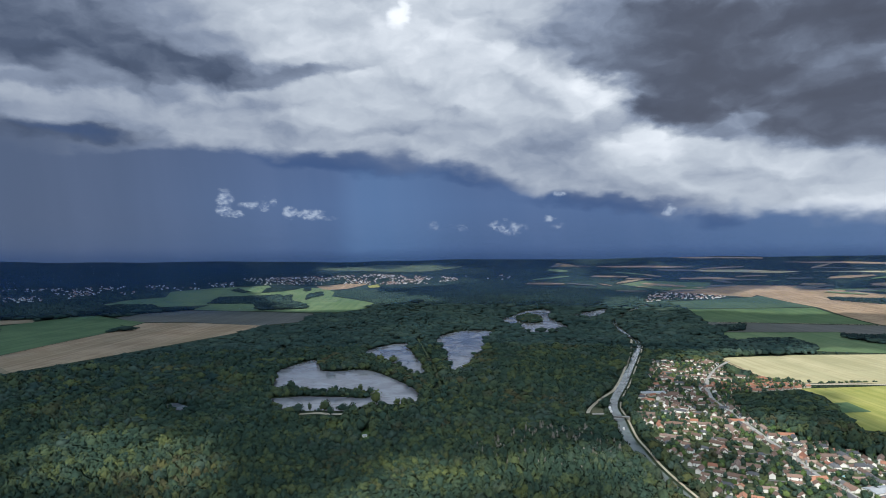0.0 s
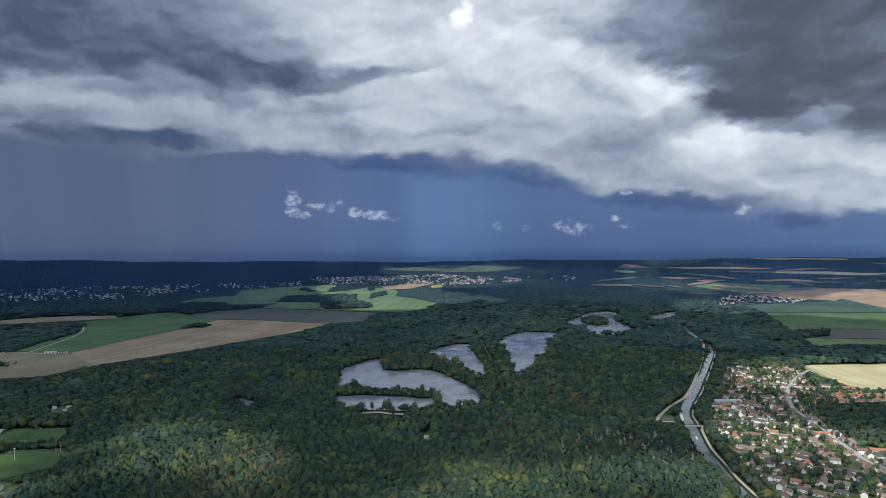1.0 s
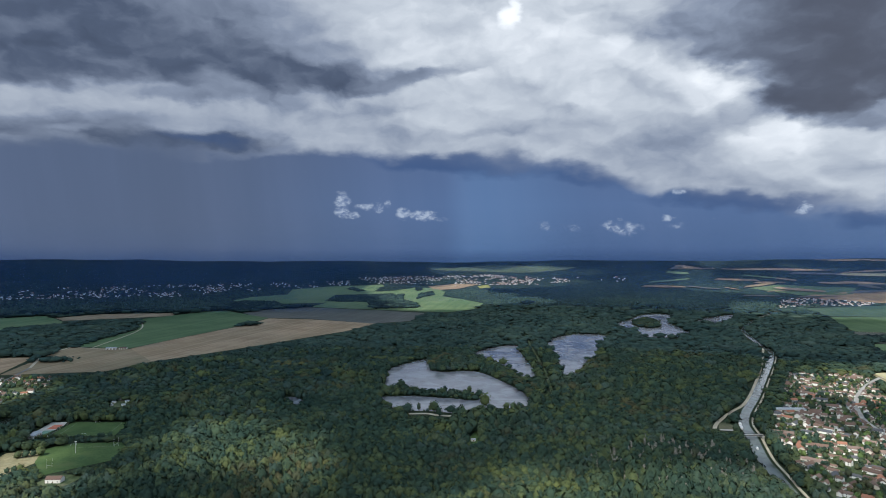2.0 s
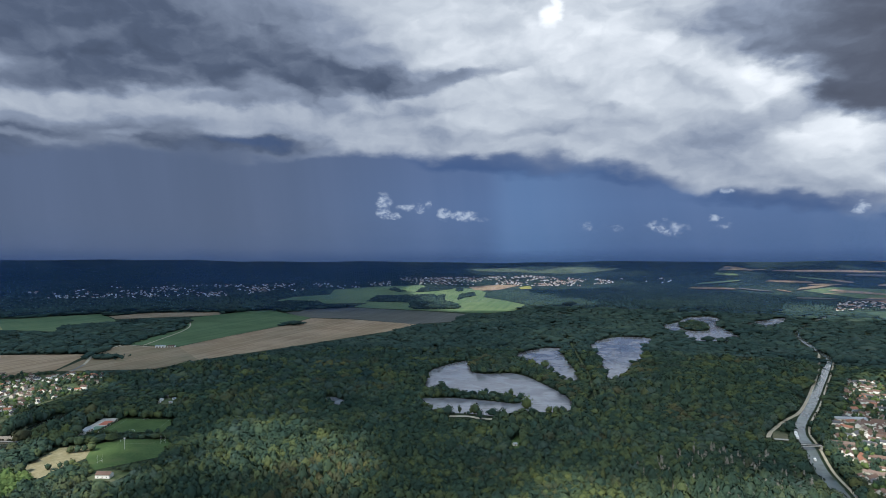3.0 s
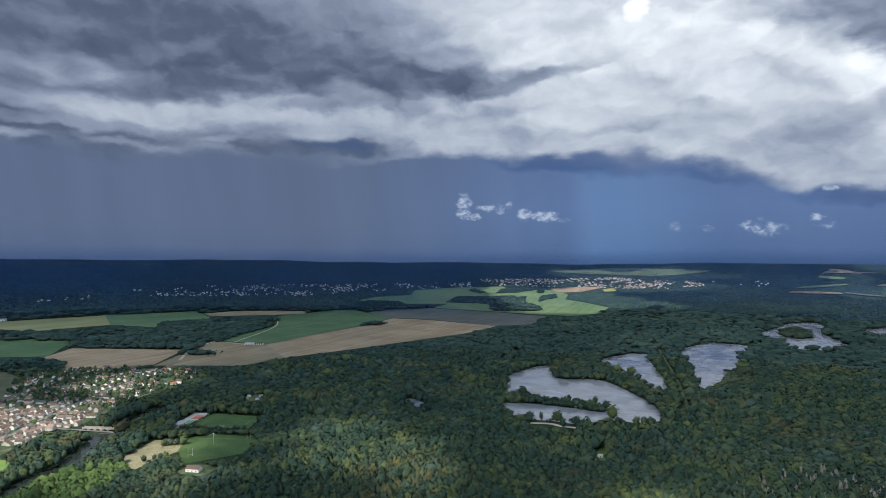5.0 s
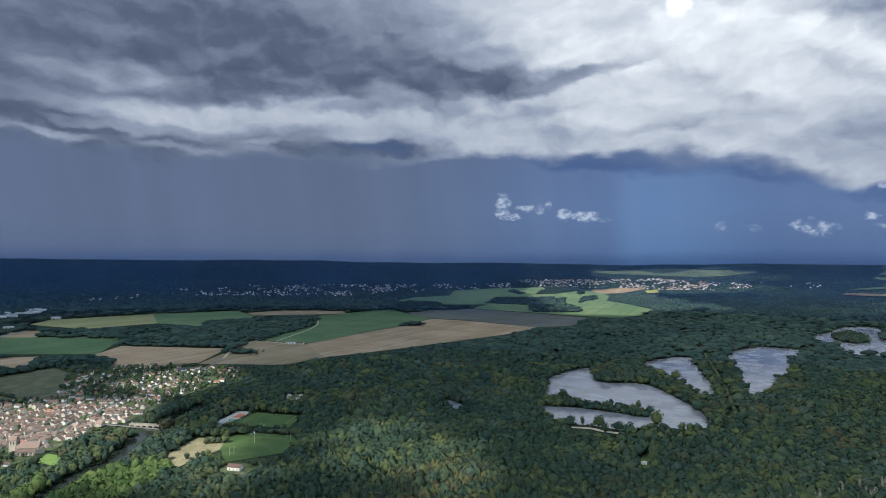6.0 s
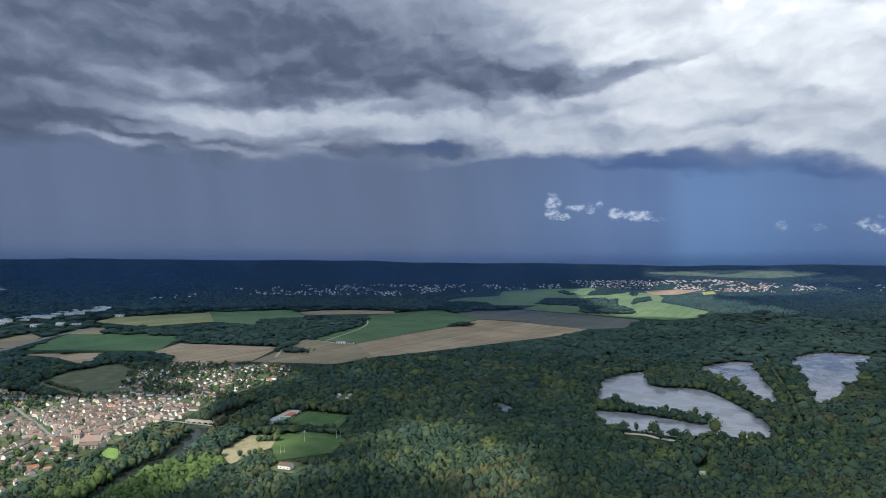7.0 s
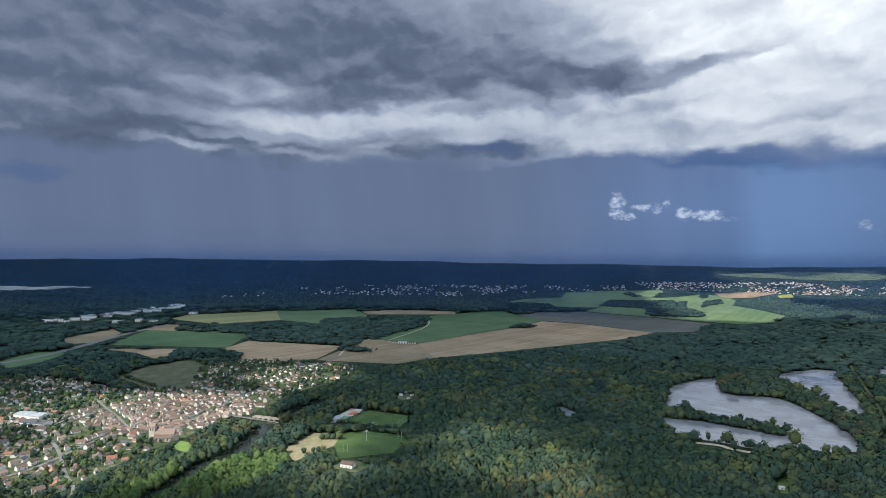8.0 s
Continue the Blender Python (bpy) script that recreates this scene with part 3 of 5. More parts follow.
    q = (b - a).to_track_quat("Z", "Y").to_matrix()
    rings = [[bm.verts.new(c + q @ Vector((r * math.cos(i * math.tau / sides), r * math.sin(i * math.tau / sides), 0))) for i in range(sides)] for c, r in ((a, r0), (b, r1))]
    for i in range(sides):
        j = (i + 1) % sides
        bm.faces.new((rings[0][i], rings[0][j], rings[1][j], rings[1][i]))
    bm.faces.new(rings[1])
    bm.faces.new(rings[0][::-1])
    return bm


def inside(px, py, poly):
    hit = np.zeros(np.shape(px), bool)
    for (x0, y0), (x1, y1) in zip(poly, poly[1:] + poly[:1]):
        if y0 != y1:
            hit ^= ((y0 > py) != (y1 > py)) & (px < (x1 - x0) * (py - y0) / (y1 - y0) + x0)
    return hit


def rounded(loop, steps=4):
    """A closed smooth line through the corners of a plan."""
    out, k = [], len(loop)
    for i in range(k):
        p0, p1, p2, p3 = (np.array(loop[(i + j - 1) % k], float) for j in range(4))
        for s in range(steps):
            t = s / steps
            out.append(tuple(0.5 * (2 * p1 + (p2 - p0) * t + (2 * p0 - 5 * p1 + 4 * p2 - p3) * t * t + (3 * p1 - p0 - 3 * p2 + p3) * t ** 3)))
    return out


def course(line, steps=6):
    """An open smooth line along a road or a stream."""
    ext = [(2 * line[0][0] - line[1][0], 2 * line[0][1] - line[1][1]), *line, (2 * line[-1][0] - line[-2][0], 2 * line[-1][1] - line[-2][1])]
    out = []
    for i in range(1, len(ext) - 2):
        p0, p1, p2, p3 = (np.array(ext[i + j - 1], float) for j in range(4))
        for s in range(steps):
            t = s / steps
            out.append(tuple(0.5 * (2 * p1 + (p2 - p0) * t + (2 * p0 - 5 * p1 + 4 * p2 - p3) * t * t + (3 * p1 - p0 - 3 * p2 + p3) * t ** 3)))
    return out + [tuple(line[-1])]


def ribbon(line, width):
    p = np.array(line, float)
    d = np.gradient(p, axis=0)
    d /= np.linalg.norm(d, axis=1)[:, None]
    side = np.stack([-d[:, 1], d[:, 0]], 1) * np.reshape(width, (-1, 1)) / 2
    return p + side, p - side


# what grows where, on a 5 m grid: 0 wood, 1 open, 2 houses, 3 open water
CELL, REACH = 5.0, 5000.0
SIDE = int(2 * REACH / CELL)
use = np.zeros((SIDE, SIDE), np.uint8)


def mark(poly, value):
    a = np.array(poly)
    x0, y0 = np.maximum(((a.min(0) + REACH) / CELL).astype(int) - 1, 0)
    x1, y1 = np.minimum(((a.max(0) + REACH) / CELL).astype(int) + 2, SIDE)
    gx, gy = np.meshgrid((np.arange(x0, x1) + 0.5) * CELL - REACH, (np.arange(y0, y1) + 0.5) * CELL - REACH, indexing="ij")
    use[x0:x1, y0:y1][inside(gx, gy, list(map(tuple, poly)))] = value


def used(x, y):
    i = np.clip(((np.asarray(x) + REACH) / CELL).astype(int), 0, SIDE - 1)
    j = np.clip(((np.asarray(y) + REACH) / CELL).astype(int), 0, SIDE - 1)
    return use[i, j]


def patch(name, poly, mat, lift, label, category, value=None, kind="structure", cut=60.0):
    """A sheet of ground cover inside a closed line, draped over the land."""
    bm = bmesh.new()
    face = bm.faces.new([bm.verts.new((x, y, 0)) for x, y in poly])
    bmesh.ops.triangulate(bm, faces=[face])
    for _ in range(5):
        long = [e for e in bm.edges if e.calc_length() > cut * max(1.0, e.verts[0].co.length / 900)]
        if not long:
            break
        bmesh.ops.subdivide_edges(bm, edges=long, cuts=1)
        bmesh.ops.triangulate(bm, faces=[f for f in bm.faces if len(f.verts) > 3])
    for v in bm.verts:
        far = v.co.xy.length
        v.co.z = float(land(v.co.x, v.co.y)) + lift * (1.0 + max(0.0, far - 2500) / 400)
    for f in bm.faces:
        f.normal_update()
        if f.normal.z < 0:
            f.normal_flip()
    me = bpy.data.meshes.new(name)
    bm.to_mesh(me)
    bm.free()
    me.materials.append(mat)
    if value is not None:
        mark(poly, value)
    return tagged(new(name, me), label, category, "", kind)


def strip(name, line, width, mat, lift, label, category, value=1, clear=0.0, smooth=6):
    line = course(line, smooth) if smooth else line
    a, b = ribbon(line, width)
    pts = np.concatenate([a, b])
    n = len(a)
    z = land(pts[:, 0], pts[:, 1]) + lift
    faces = [(i, i + n, i + n + 1, i + 1) for i in range(n - 1)]
    ob = tagged(new(name, mesh_of(name, np.column_stack([pts, z]), faces, mat)), label, category, "", "structure")
    if value is not None:
        a, b = ribbon(line, np.reshape(width, (-1, 1)) + clear)
        mark([*map(tuple, a), *map(tuple, b[::-1])], value)
    return ob


def build_ground():
    radii = np.concatenate([[0.0], np.geomspace(60, 4880, 90)])
    turns = 180
    a = np.linspace(0, math.tau, turns, endpoint=False)
    x, y = np.outer(radii[1:], np.sin(a)).ravel(), np.outer(radii[1:], np.cos(a)).ravel()
    verts = np.concatenate([[[0, 0, 0]], np.column_stack([x, y, land(x, y)])])
    quads = []
    for k in range(len(radii) - 2):
        i = np.arange(turns)
        j = (i + 1) % turns
        quads.append(np.column_stack([1 + k * turns + i, 1 + k * turns + j, 1 + (k + 1) * turns + j, 1 + (k + 1) * turns + i])[:, ::-1])
    faces = np.concatenate(quads)
    bm = bmesh.new()
    bm.from_mesh(mesh_of("tmp", verts, faces, M["earth"]))
    bm.verts.ensure_lookup_table()
    for i in range(turns):
        bm.faces.new((bm.verts[0], bm.verts[1 + (i + 1) % turns], bm.verts[1 + i]))
    for f in bm.faces:
        f.smooth = True
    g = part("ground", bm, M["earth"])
    return tagged(g, "dark green woodland floor of a wide river valley", "ground", "", "structure")


build_ground()
# both cloud sheets hang out of view, added to shade the ground
tagged(new("cloud_layer", mesh_of("cloud_layer", *broken_shade_clouds(), M["shade_cloud_body"])), "unseen cloud layer added to shade the valley, with gaps for the sun", "clouds", "", "stuff")

tagged(new("storm_core", mesh_of("storm_core", *storm_core(), M["shade_cloud_body"])), "unseen second cloud sheet added to darken the hills", "clouds", "", "stuff")


def rain_curtain(r):
    """One added sheet that lays blue haze over the far country."""
    a = np.radians(np.linspace(-100, 60, 81))
    rr = r * (1 + 0.02 * np.sin(a * 9 + r))
    x, y = rr * np.sin(a), rr * np.cos(a)
    k = len(a)
    low, high = np.column_stack([x, y, land(x, y) - 5]), np.column_stack([x, y, np.full(k, 520.0)])
    i = np.arange(k - 1)
    me = mesh_of("rain_curtain", np.concatenate([low, high]), np.column_stack([i, i + 1, i + 1 + k, i + k]), M["rain"])
    return tagged(new("rain_curtain", me), "thin blue see-through sheet added as haze over far woods", "rain", "", "stuff")


# five sheets, one behind the other, build up the haze with distance
for far_off in (3150, 3500, 3850, 4200, 4550):
    rain_curtain(far_off)

# fields east of the village and west of the woods
def field(name, mat, label, *corners, lift=0.35):
    return patch(name, list(corners), M[mat], lift, label, "field", 1)


field("field_1", "wheat", "pale stubble field beside the village", (682, 1542), (894, 1579), (1128, 1579), (1290, 1465), (1019, 1159), (834, 1222), (690, 1232), (664, 1313), (665, 1416))
field("field_2", "gold", "bright yellow-green field by the wood", (672, 1175), (852, 1194), (1019, 1159), (717, 818), (604, 894), (625, 949), (662, 1052), (682, 1112))
field("field_3", "green", "small dark green plot within the yellow field", (667, 1059), (691, 1062), (687, 996), (630, 990), lift=0.7)
field("field_4", "meadow", "dull green field beyond the stubble", (922, 2061), (1304, 2043), (1315, 1841), (1404, 1595), (1306, 1483), (1139, 1595), (981, 1641), (877, 1865))
field("field_5", "greyfield", "grey-green harrowed field", (1015, 2389), (1562, 2232), (1700, 1930), (1428, 1622), (1325, 1854), (1312, 2056), (930, 2080))
field("field_6", "green", "deep green field in a long strip", (1156, 2914), (1705, 2848), (1587, 2269), (1028, 2410))
field("field_7", "bluegreen", "blue-green beet field", (1157, 3202), (1614, 3238), (1677, 3274), (1716, 2866), (1165, 2936))
field("field_8", "stubble", "wide tan field on the plain", (1253, 3557), (1600, 3658), (1994, 3487), (2207, 3082), (2420, 2743), (1761, 1999), (1593, 2250), (1726, 2840), (1672, 3294), (1614, 3238))
field("field_9", "meadow", "pale green field behind the hamlet", (1107, 3861), (1285, 3929), (1617, 3734), (1525, 3568), (1296, 3584))
field("field_10", "stubble", "narrow tan field far off", (1095, 4502), (1466, 4382), (1726, 4232), (1548, 4279), (1233, 4410))
field("field_11", "wheat", "pale field far off on the plain", (1589, 4179), (1972, 4024), (2236, 3846), (2102, 3858), (1730, 4063))
field("field_12", "stubble", "tan field on the horizon", (2264, 4153), (2580, 3940), (2726, 3802), (2973, 3548), (2687, 3787), (2383, 4033))
field("field_13", "meadow", "thin green field before far woods", (1967, 3386), (2254, 3148), (2511, 2846), (2572, 2915), (2311, 3226))
field("field_14", "wheat", "pale far field between woods", (2259, 3826), (2598, 3625), (2857, 3411), (2570, 3587))
field("field_15", "stubble", "thin tan field at the skyline", (1692, 4556), (2228, 4302), (2212, 4272), (1822, 4467))
field("field_16", "green", "deep green field by the main road", (-1870, 992), (-2144, 1266), (-1816, 1471), (-1553, 1177))
field("field_17", "stubble", "small tan field by the main road", (-2144, 1266), (-2260, 1364), (-2227, 1450), (-2046, 1323))
field("field_18", "ochre", "yellow ochre field before the hill", (-2462, 1544), (-2545, 1678), (-2392, 2051), (-2081, 1814), (-2144, 1548))
field("field_19", "meadow", "dull green field before the hill", (-2392, 2051), (-2163, 2359), (-1924, 2190), (-1832, 1815), (-2081, 1814))
field("field_20", "stubble", "tan ploughed field beyond the town", (-1548, 1164), (-1632, 1307), (-1322, 1409), (-1204, 1194), (-1247, 1072), (-1344, 1072))
field("field_21", "stubble", "tan strip beside the copse", (-1820, 930), (-1639, 1077), (-1544, 993), (-1519, 940), (-1658, 964))
field("field_22", "pasture", "rough olive-brown pasture with shrubs behind the town", (-1355, 757), (-1437, 874), (-1447, 996), (-1310, 955), (-1202, 846), (-1121, 778), (-1191, 737))
field("field_23", "green", "wide green field on the plain", (-1370, 1596), (-1481, 2029), (-1721, 2367), (-1630, 2695), (-1540, 2762), (-1347, 2616), (-1220, 2531), (-1180, 2203), (-1190, 1884), (-1187, 1600))
field("field_24", "greyfield", "grey harrowed field on the plain", (-1438, 2708), (-1361, 2886), (-1220, 2985), (-849, 2952), (-636, 2886), (-574, 2850), (-601, 2779), (-582, 2507), (-710, 2378), (-1036, 2526), (-1220, 2531), (-1347, 2616))
field("field_25", "stubble", "long tan field beside the woods", (-1180, 1590), (-1181, 1870), (-1171, 2186), (-1207, 2506), (-1026, 2504), (-688, 2372), (-724, 2111), (-885, 1630), (-977, 1399))
field("field_26", "fallow", "brownish field behind the town", (-1190, 1179), (-1350, 1521), (-1359, 1584), (-1180, 1590), (-977, 1399), (-997, 1260), (-1134, 1203))
field("field_27", "meadow", "wide pale green meadow before the far town", (-1712, 3100), (-1679, 3255), (-1531, 3411), (-1581, 3588), (-1383, 3760), (-1108, 3917), (-1039, 3832), (-747, 3887), (-659, 3756), (-645, 3583), (-527, 3500), (-373, 3330), (-395, 3084), (-495, 2931), (-646, 2938), (-856, 2980), (-1062, 2993), (-1224, 3013), (-1204, 3190), (-1423, 3085))
field("field_30", "stubble", "tan strip under the hill", (-2079, 2310), (-2002, 2474), (-1722, 2617), (-1666, 2509), (-1981, 2242))
field("field_31", "stubble", "tan plots beside the far town", (-804, 3938), (-628, 4055), (-483, 4062), (-600, 3876), (-733, 3808))
field("field_32", "gold", "small bright plot beside the far town", (-489, 3989), (-425, 4044), (-401, 3941), (-465, 3906))
field("field_33", "meadow", "green meadow along the main road", (-1775, 690), (-1864, 798), (-1818, 877), (-1693, 757), (-1645, 645))
field("field_34", "fallow", "dull meadow by the road junction", (-2117, 976), (-2266, 1209), (-2125, 1167), (-1945, 1014), (-1971, 929))
quarry_rng = random.Random(4)
for k, (u, dr, span, deep) in enumerate(((0.0, 0, 2.6, 26), (2.0, 14, 1.9, 30), (3.9, 4, 1.6, 22), (5.4, 18, 1.1, 16), (6.9, 10, 0.6, 10), (1.2, 44, 1.5, 14))):
    loop = []
    for i in range(26):
        q = math.tau * i / 26
        a, r = radians(-71.4 + u + span * math.cos(q) * quarry_rng.uniform(0.8, 1.1)), 4010 + 1.6 * dr + 2.1 * deep * math.sin(q) * quarry_rng.uniform(0.45, 1.2)
        loop.append((r * math.sin(a), r * math.cos(a)))
    patch("quarry_%d" % (k + 1), loop, M["sand"], 1.0 + 0.05 * k, "pale sand quarry in a dark wooded hill", "quarry", 1)

# strips of crop on the far eastern plain
far_rng = random.Random(17)
for k in range(44):
    a, r = radians(far_rng.uniform(9, 38)), far_rng.uniform(3750, 4700)
    span, deep, tilt = radians(far_rng.uniform(0.4, 1.9)), far_rng.uniform(18, 62), far_rng.uniform(-70, 70)
    loop = [((r + tilt * u + deep * v) * math.sin(a + span * u), (r + tilt * u + deep * v) * math.cos(a + span * u)) for u, v in ((-1, 0), (0, -0.3), (1, 0.1), (0.9, 0.8), (0, 1), (-0.8, 0.9))]
    field("far_field_%d" % (k + 1), ("fallow", "greyfield", "meadow", "fallow", "greyfield", "stubble")[k % 6], "thin strip of pale crop on the far plain", *loop, lift=0.5 + 0.02 * k)

# copses stand on top of the open plan again
for copse in ([(-2198, 1421), (-2227, 1597), (-2014, 1549), (-1832, 1483), (-1832, 1815), (-2037, 2025), (-1948, 2168), (-1735, 2356), (-1470, 2012), (-1324, 1474), (-1637, 1321), (-1775, 1418), (-2037, 1330)],
              [(-1557, 1010), (-1590, 1087), (-1524, 1169), (-1408, 1128), (-1375, 1044), (-1478, 984)],
              [(-1304, 1364), (-1331, 1450), (-1190, 1442), (-1169, 1347), (-1259, 1329)],
              [(-1223, 2250), (-1251, 2387), (-1131, 2340), (-1112, 2241), (-1172, 2192)]):
    mark(copse, 0)
FAR_COPSES = [[(-1243, 3222), (-1265, 3490), (-957, 3637), (-832, 3424), (-735, 3310), (-684, 3082), (-889, 2995), (-1000, 3256)], [(-1090, 3641), (-1096, 3837), (-955, 4069), (-868, 3941), (-887, 3829), (-991, 3695)],
              [(-1642, 2922), (-1673, 3144), (-1507, 3192), (-1260, 2950), (-1444, 2805)], [(-1287, 3704), (-1264, 3802), (-1141, 3689), (-1166, 3618)], [(-767, 3398), (-807, 3678), (-741, 3782), (-695, 3619), (-747, 3513)],
              [(-911, 3424), (-923, 3600), (-888, 3655), (-849, 3465)], [(-871, 3837), (-838, 3906), (-801, 3766), (-841, 3736)],
              [(1001, 2308), (1143, 2340), (1025, 2106), (916, 2077)], [(860, 1904), (1086, 1934), (1059, 1745), (964, 1613), (732, 1559)],
              [(1285, 2026), (1421, 1988), (1561, 1869), (1416, 1696), (1257, 1759), (1230, 1884)], [(1932, 3154), (2158, 3014), (2420, 2743), (2313, 2623), (2026, 2831), (1899, 3032)]]
for copse in FAR_COPSES:
    mark(copse, 0)
SUNNY_HILL = rounded([(-912, 4540), (-495, 4700), (-182, 4700), (153, 4620), (-175, 4480), (-537, 4500)], 3)
# pale sheet where the skyline woods look sunlit
patch("hill_meadow", SUNNY_HILL, M["hillside"], 0.5, "pale green patch standing for sunlit woods on the skyline hill", "meadow", 6)

# far settlements: places only, the trees leave them room
FAR_HOMES = []
far_pick = random.Random(9)


def far_town(poly, gap, share, seed):
    a = np.array(poly)
    r = random.Random(seed)
    for x in np.arange(a[:, 0].min(), a[:, 0].max(), gap):
        for y in np.arange(a[:, 1].min(), a[:, 1].max(), gap):
            px, py = x + r.uniform(-0.45, 0.45) * gap, y + r.uniform(-0.45, 0.45) * gap
            clump = noise.noise(Vector((px / 160, py / 160, seed)))
            if r.random() < share + clump * 0.9 and inside(np.array([px]), np.array([py]), poly)[0] and used(px, py) == 0:
                FAR_HOMES.append((px, py))


far_town([(-1342, 4112), (-829, 4310), (-461, 4401), (-10, 4314), (150, 4180), (-11, 4077), (-370, 4041), (-714, 4029), (-1179, 3939)], 20, 0.46, 1)
far_town([(-2979, 2581), (-2791, 2973), (-2301, 3412), (-1815, 3746), (-1300, 3990), (-1250, 3880), (-1732, 3500), (-2076, 3083), (-2514, 2780), (-2817, 2528)], 23, 0.22, 2)
far_town([(1174, 3516), (1340, 3529), (1527, 3306), (1419, 3234), (1211, 3290), (1050, 3216)], 24, 0.85, 3)
far_town([(-3050, 2150), (-2960, 2560), (-2800, 2560), (-2900, 2150)], 42, 0.12, 4)
far_town([(150, 4300), (700, 4350), (700, 4200), (150, 4150)], 44, 0.15, 5)
for x, y in FAR_HOMES:
    mark([(x - 10, y - 10), (x + 10, y - 10), (x + 10, y + 10), (x - 10, y + 10)], 1)
HALLS = [(-2650 - 130 * u + far_pick.uniform(-50, 50), 1180 + 480 * u + far_pick.uniform(-25, 25), far_pick.uniform(14, 44), far_pick.uniform(10, 24)) for u in np.linspace(-0.05, 1.4, 40)]
HALLS += [(-2470, 1330, 30, 40), (-2440, 1400, 26, 30), (-2410, 1440, 40, 20), (-2560, 1710, 40, 30)]
for x, y, w, d in HALLS:
    mark([(x - w * 0.7, y - d * 0.7), (x + w * 0.7, y - d * 0.7), (x + w * 0.7, y + d * 0.7), (x - w * 0.7, y + d * 0.7)], 1)

# ---- settlements, marked before roads and water ----
TOWN = [(-1608, 401), (-1535, 605), (-1430, 680), (-1215, 705), (-1130, 780), (-1295, 920), (-1352, 1028), (-1222, 1135), (-1043, 1170), (-975, 1075), (-944, 919), (-866, 725), (-880, 692), (-829, 591), (-812, 523), (-759, 415), (-725, 356), (-767, 232)]
VILLAGE = [(499, 1499), (653, 1492), (608, 1295), (706, 1240), (700, 1180), (517, 1126), (472, 920), (510, 808), (542, 762), (608, 694), (441, 505), (275, 583), (285, 700), (292, 880), (325, 1068), (385, 1178)]
patch("gardens_town", TOWN, M["garden"], 0.3, "grass gardens and yards between the town houses", "gardens", 2)
patch("gardens_village", VILLAGE, M["garden"], 0.3, "grass gardens and yards between the village houses", "gardens", 2)

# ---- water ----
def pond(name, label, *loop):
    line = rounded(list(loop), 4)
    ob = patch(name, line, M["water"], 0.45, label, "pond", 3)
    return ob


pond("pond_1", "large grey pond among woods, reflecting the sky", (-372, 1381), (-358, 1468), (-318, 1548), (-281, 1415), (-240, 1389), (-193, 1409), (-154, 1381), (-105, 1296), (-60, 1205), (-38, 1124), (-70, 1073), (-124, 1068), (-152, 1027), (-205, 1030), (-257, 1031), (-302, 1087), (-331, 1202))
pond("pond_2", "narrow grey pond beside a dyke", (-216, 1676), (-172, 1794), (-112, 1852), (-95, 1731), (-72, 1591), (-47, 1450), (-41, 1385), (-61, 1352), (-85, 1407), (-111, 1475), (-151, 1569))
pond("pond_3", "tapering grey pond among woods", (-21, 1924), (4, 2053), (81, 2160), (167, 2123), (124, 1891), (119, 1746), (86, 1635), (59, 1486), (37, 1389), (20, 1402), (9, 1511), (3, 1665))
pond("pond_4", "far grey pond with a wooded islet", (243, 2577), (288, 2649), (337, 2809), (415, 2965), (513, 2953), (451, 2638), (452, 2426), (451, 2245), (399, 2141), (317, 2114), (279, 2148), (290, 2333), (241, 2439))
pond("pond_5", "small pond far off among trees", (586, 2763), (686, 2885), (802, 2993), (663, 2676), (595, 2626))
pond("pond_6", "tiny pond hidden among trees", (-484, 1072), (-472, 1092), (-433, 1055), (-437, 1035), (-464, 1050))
patch("spit", rounded([(-345, 1140), (-312, 1192), (-278, 1206), (-240, 1172), (-200, 1184), (-158, 1180), (-134, 1144), (-142, 1118), (-177, 1127), (-255, 1137), (-307, 1122)], 3), M["earth"], 0.9, "low wooded spit of land in the pond", "spit", 4)
patch("islet", rounded([(310, 2600), (372, 2740), (407, 2650), (392, 2452), (339, 2391), (301, 2477)], 3), M["earth"], 0.9, "small wooded islet in the far pond", "islet", 4)
strip("river", [(-600, 350), (-638, 420), (-669, 468), (-687, 503), (-700, 537), (-707, 564), (-720, 603), (-760, 659), (-780, 694)], 22, M["river"], 0.6, "dark slow river between trees", "river", 5)
strip("river_upper", [(-780, 694), (-794, 726), (-808, 757), (-824, 807), (-840, 870)], 26, M["river"], 0.6, "wide dark river above the old bridge", "river", 3)
mark([(-862, 706), (-778, 712), (-778, 734), (-862, 726)], 1)
CANAL = [(1019, 3121), (845, 2843), (662, 2390), (591, 1945), (568, 1804), (491, 1587), (416, 1389), (357, 1233), (307, 1111), (283, 1037), (273, 967), (256, 865), (252, 800)]
strip("canal", CANAL, 14.5, M["canal"], 0.6, "pale grey-green canal along the village", "canal", 9, 3)


def beside(line, off):
    """The line moved sideways to its left."""
    p = np.array(course(line, 4), float)
    d = np.gradient(p, axis=0)
    d /= np.linalg.norm(d, axis=1)[:, None]
    return [tuple(q) for q in p + np.stack([-d[:, 1], d[:, 0]], 1) * off]


strip("canal_lower", [(252, 806), (248, 740), (250, 660), (256, 580)], 14, M["canal"], 0.58, "pale canal below the village, hidden by trees", "canal", 8)
strip("towpath", beside(CANAL[4:] + [(248, 740), (250, 660), (256, 580)], 12.5), 3.4, M["gravel"], 0.7, "pale gravel towpath beside the canal", "path", 1, 4, 0)
strip("canal_track", [(583, 1918), (492, 1633), (393, 1354), (326, 1183), (283, 1109), (246, 1038), (231, 999)], 6, M["gravel"], 0.55, "pale sandy track beside the canal", "track", 1, 4)
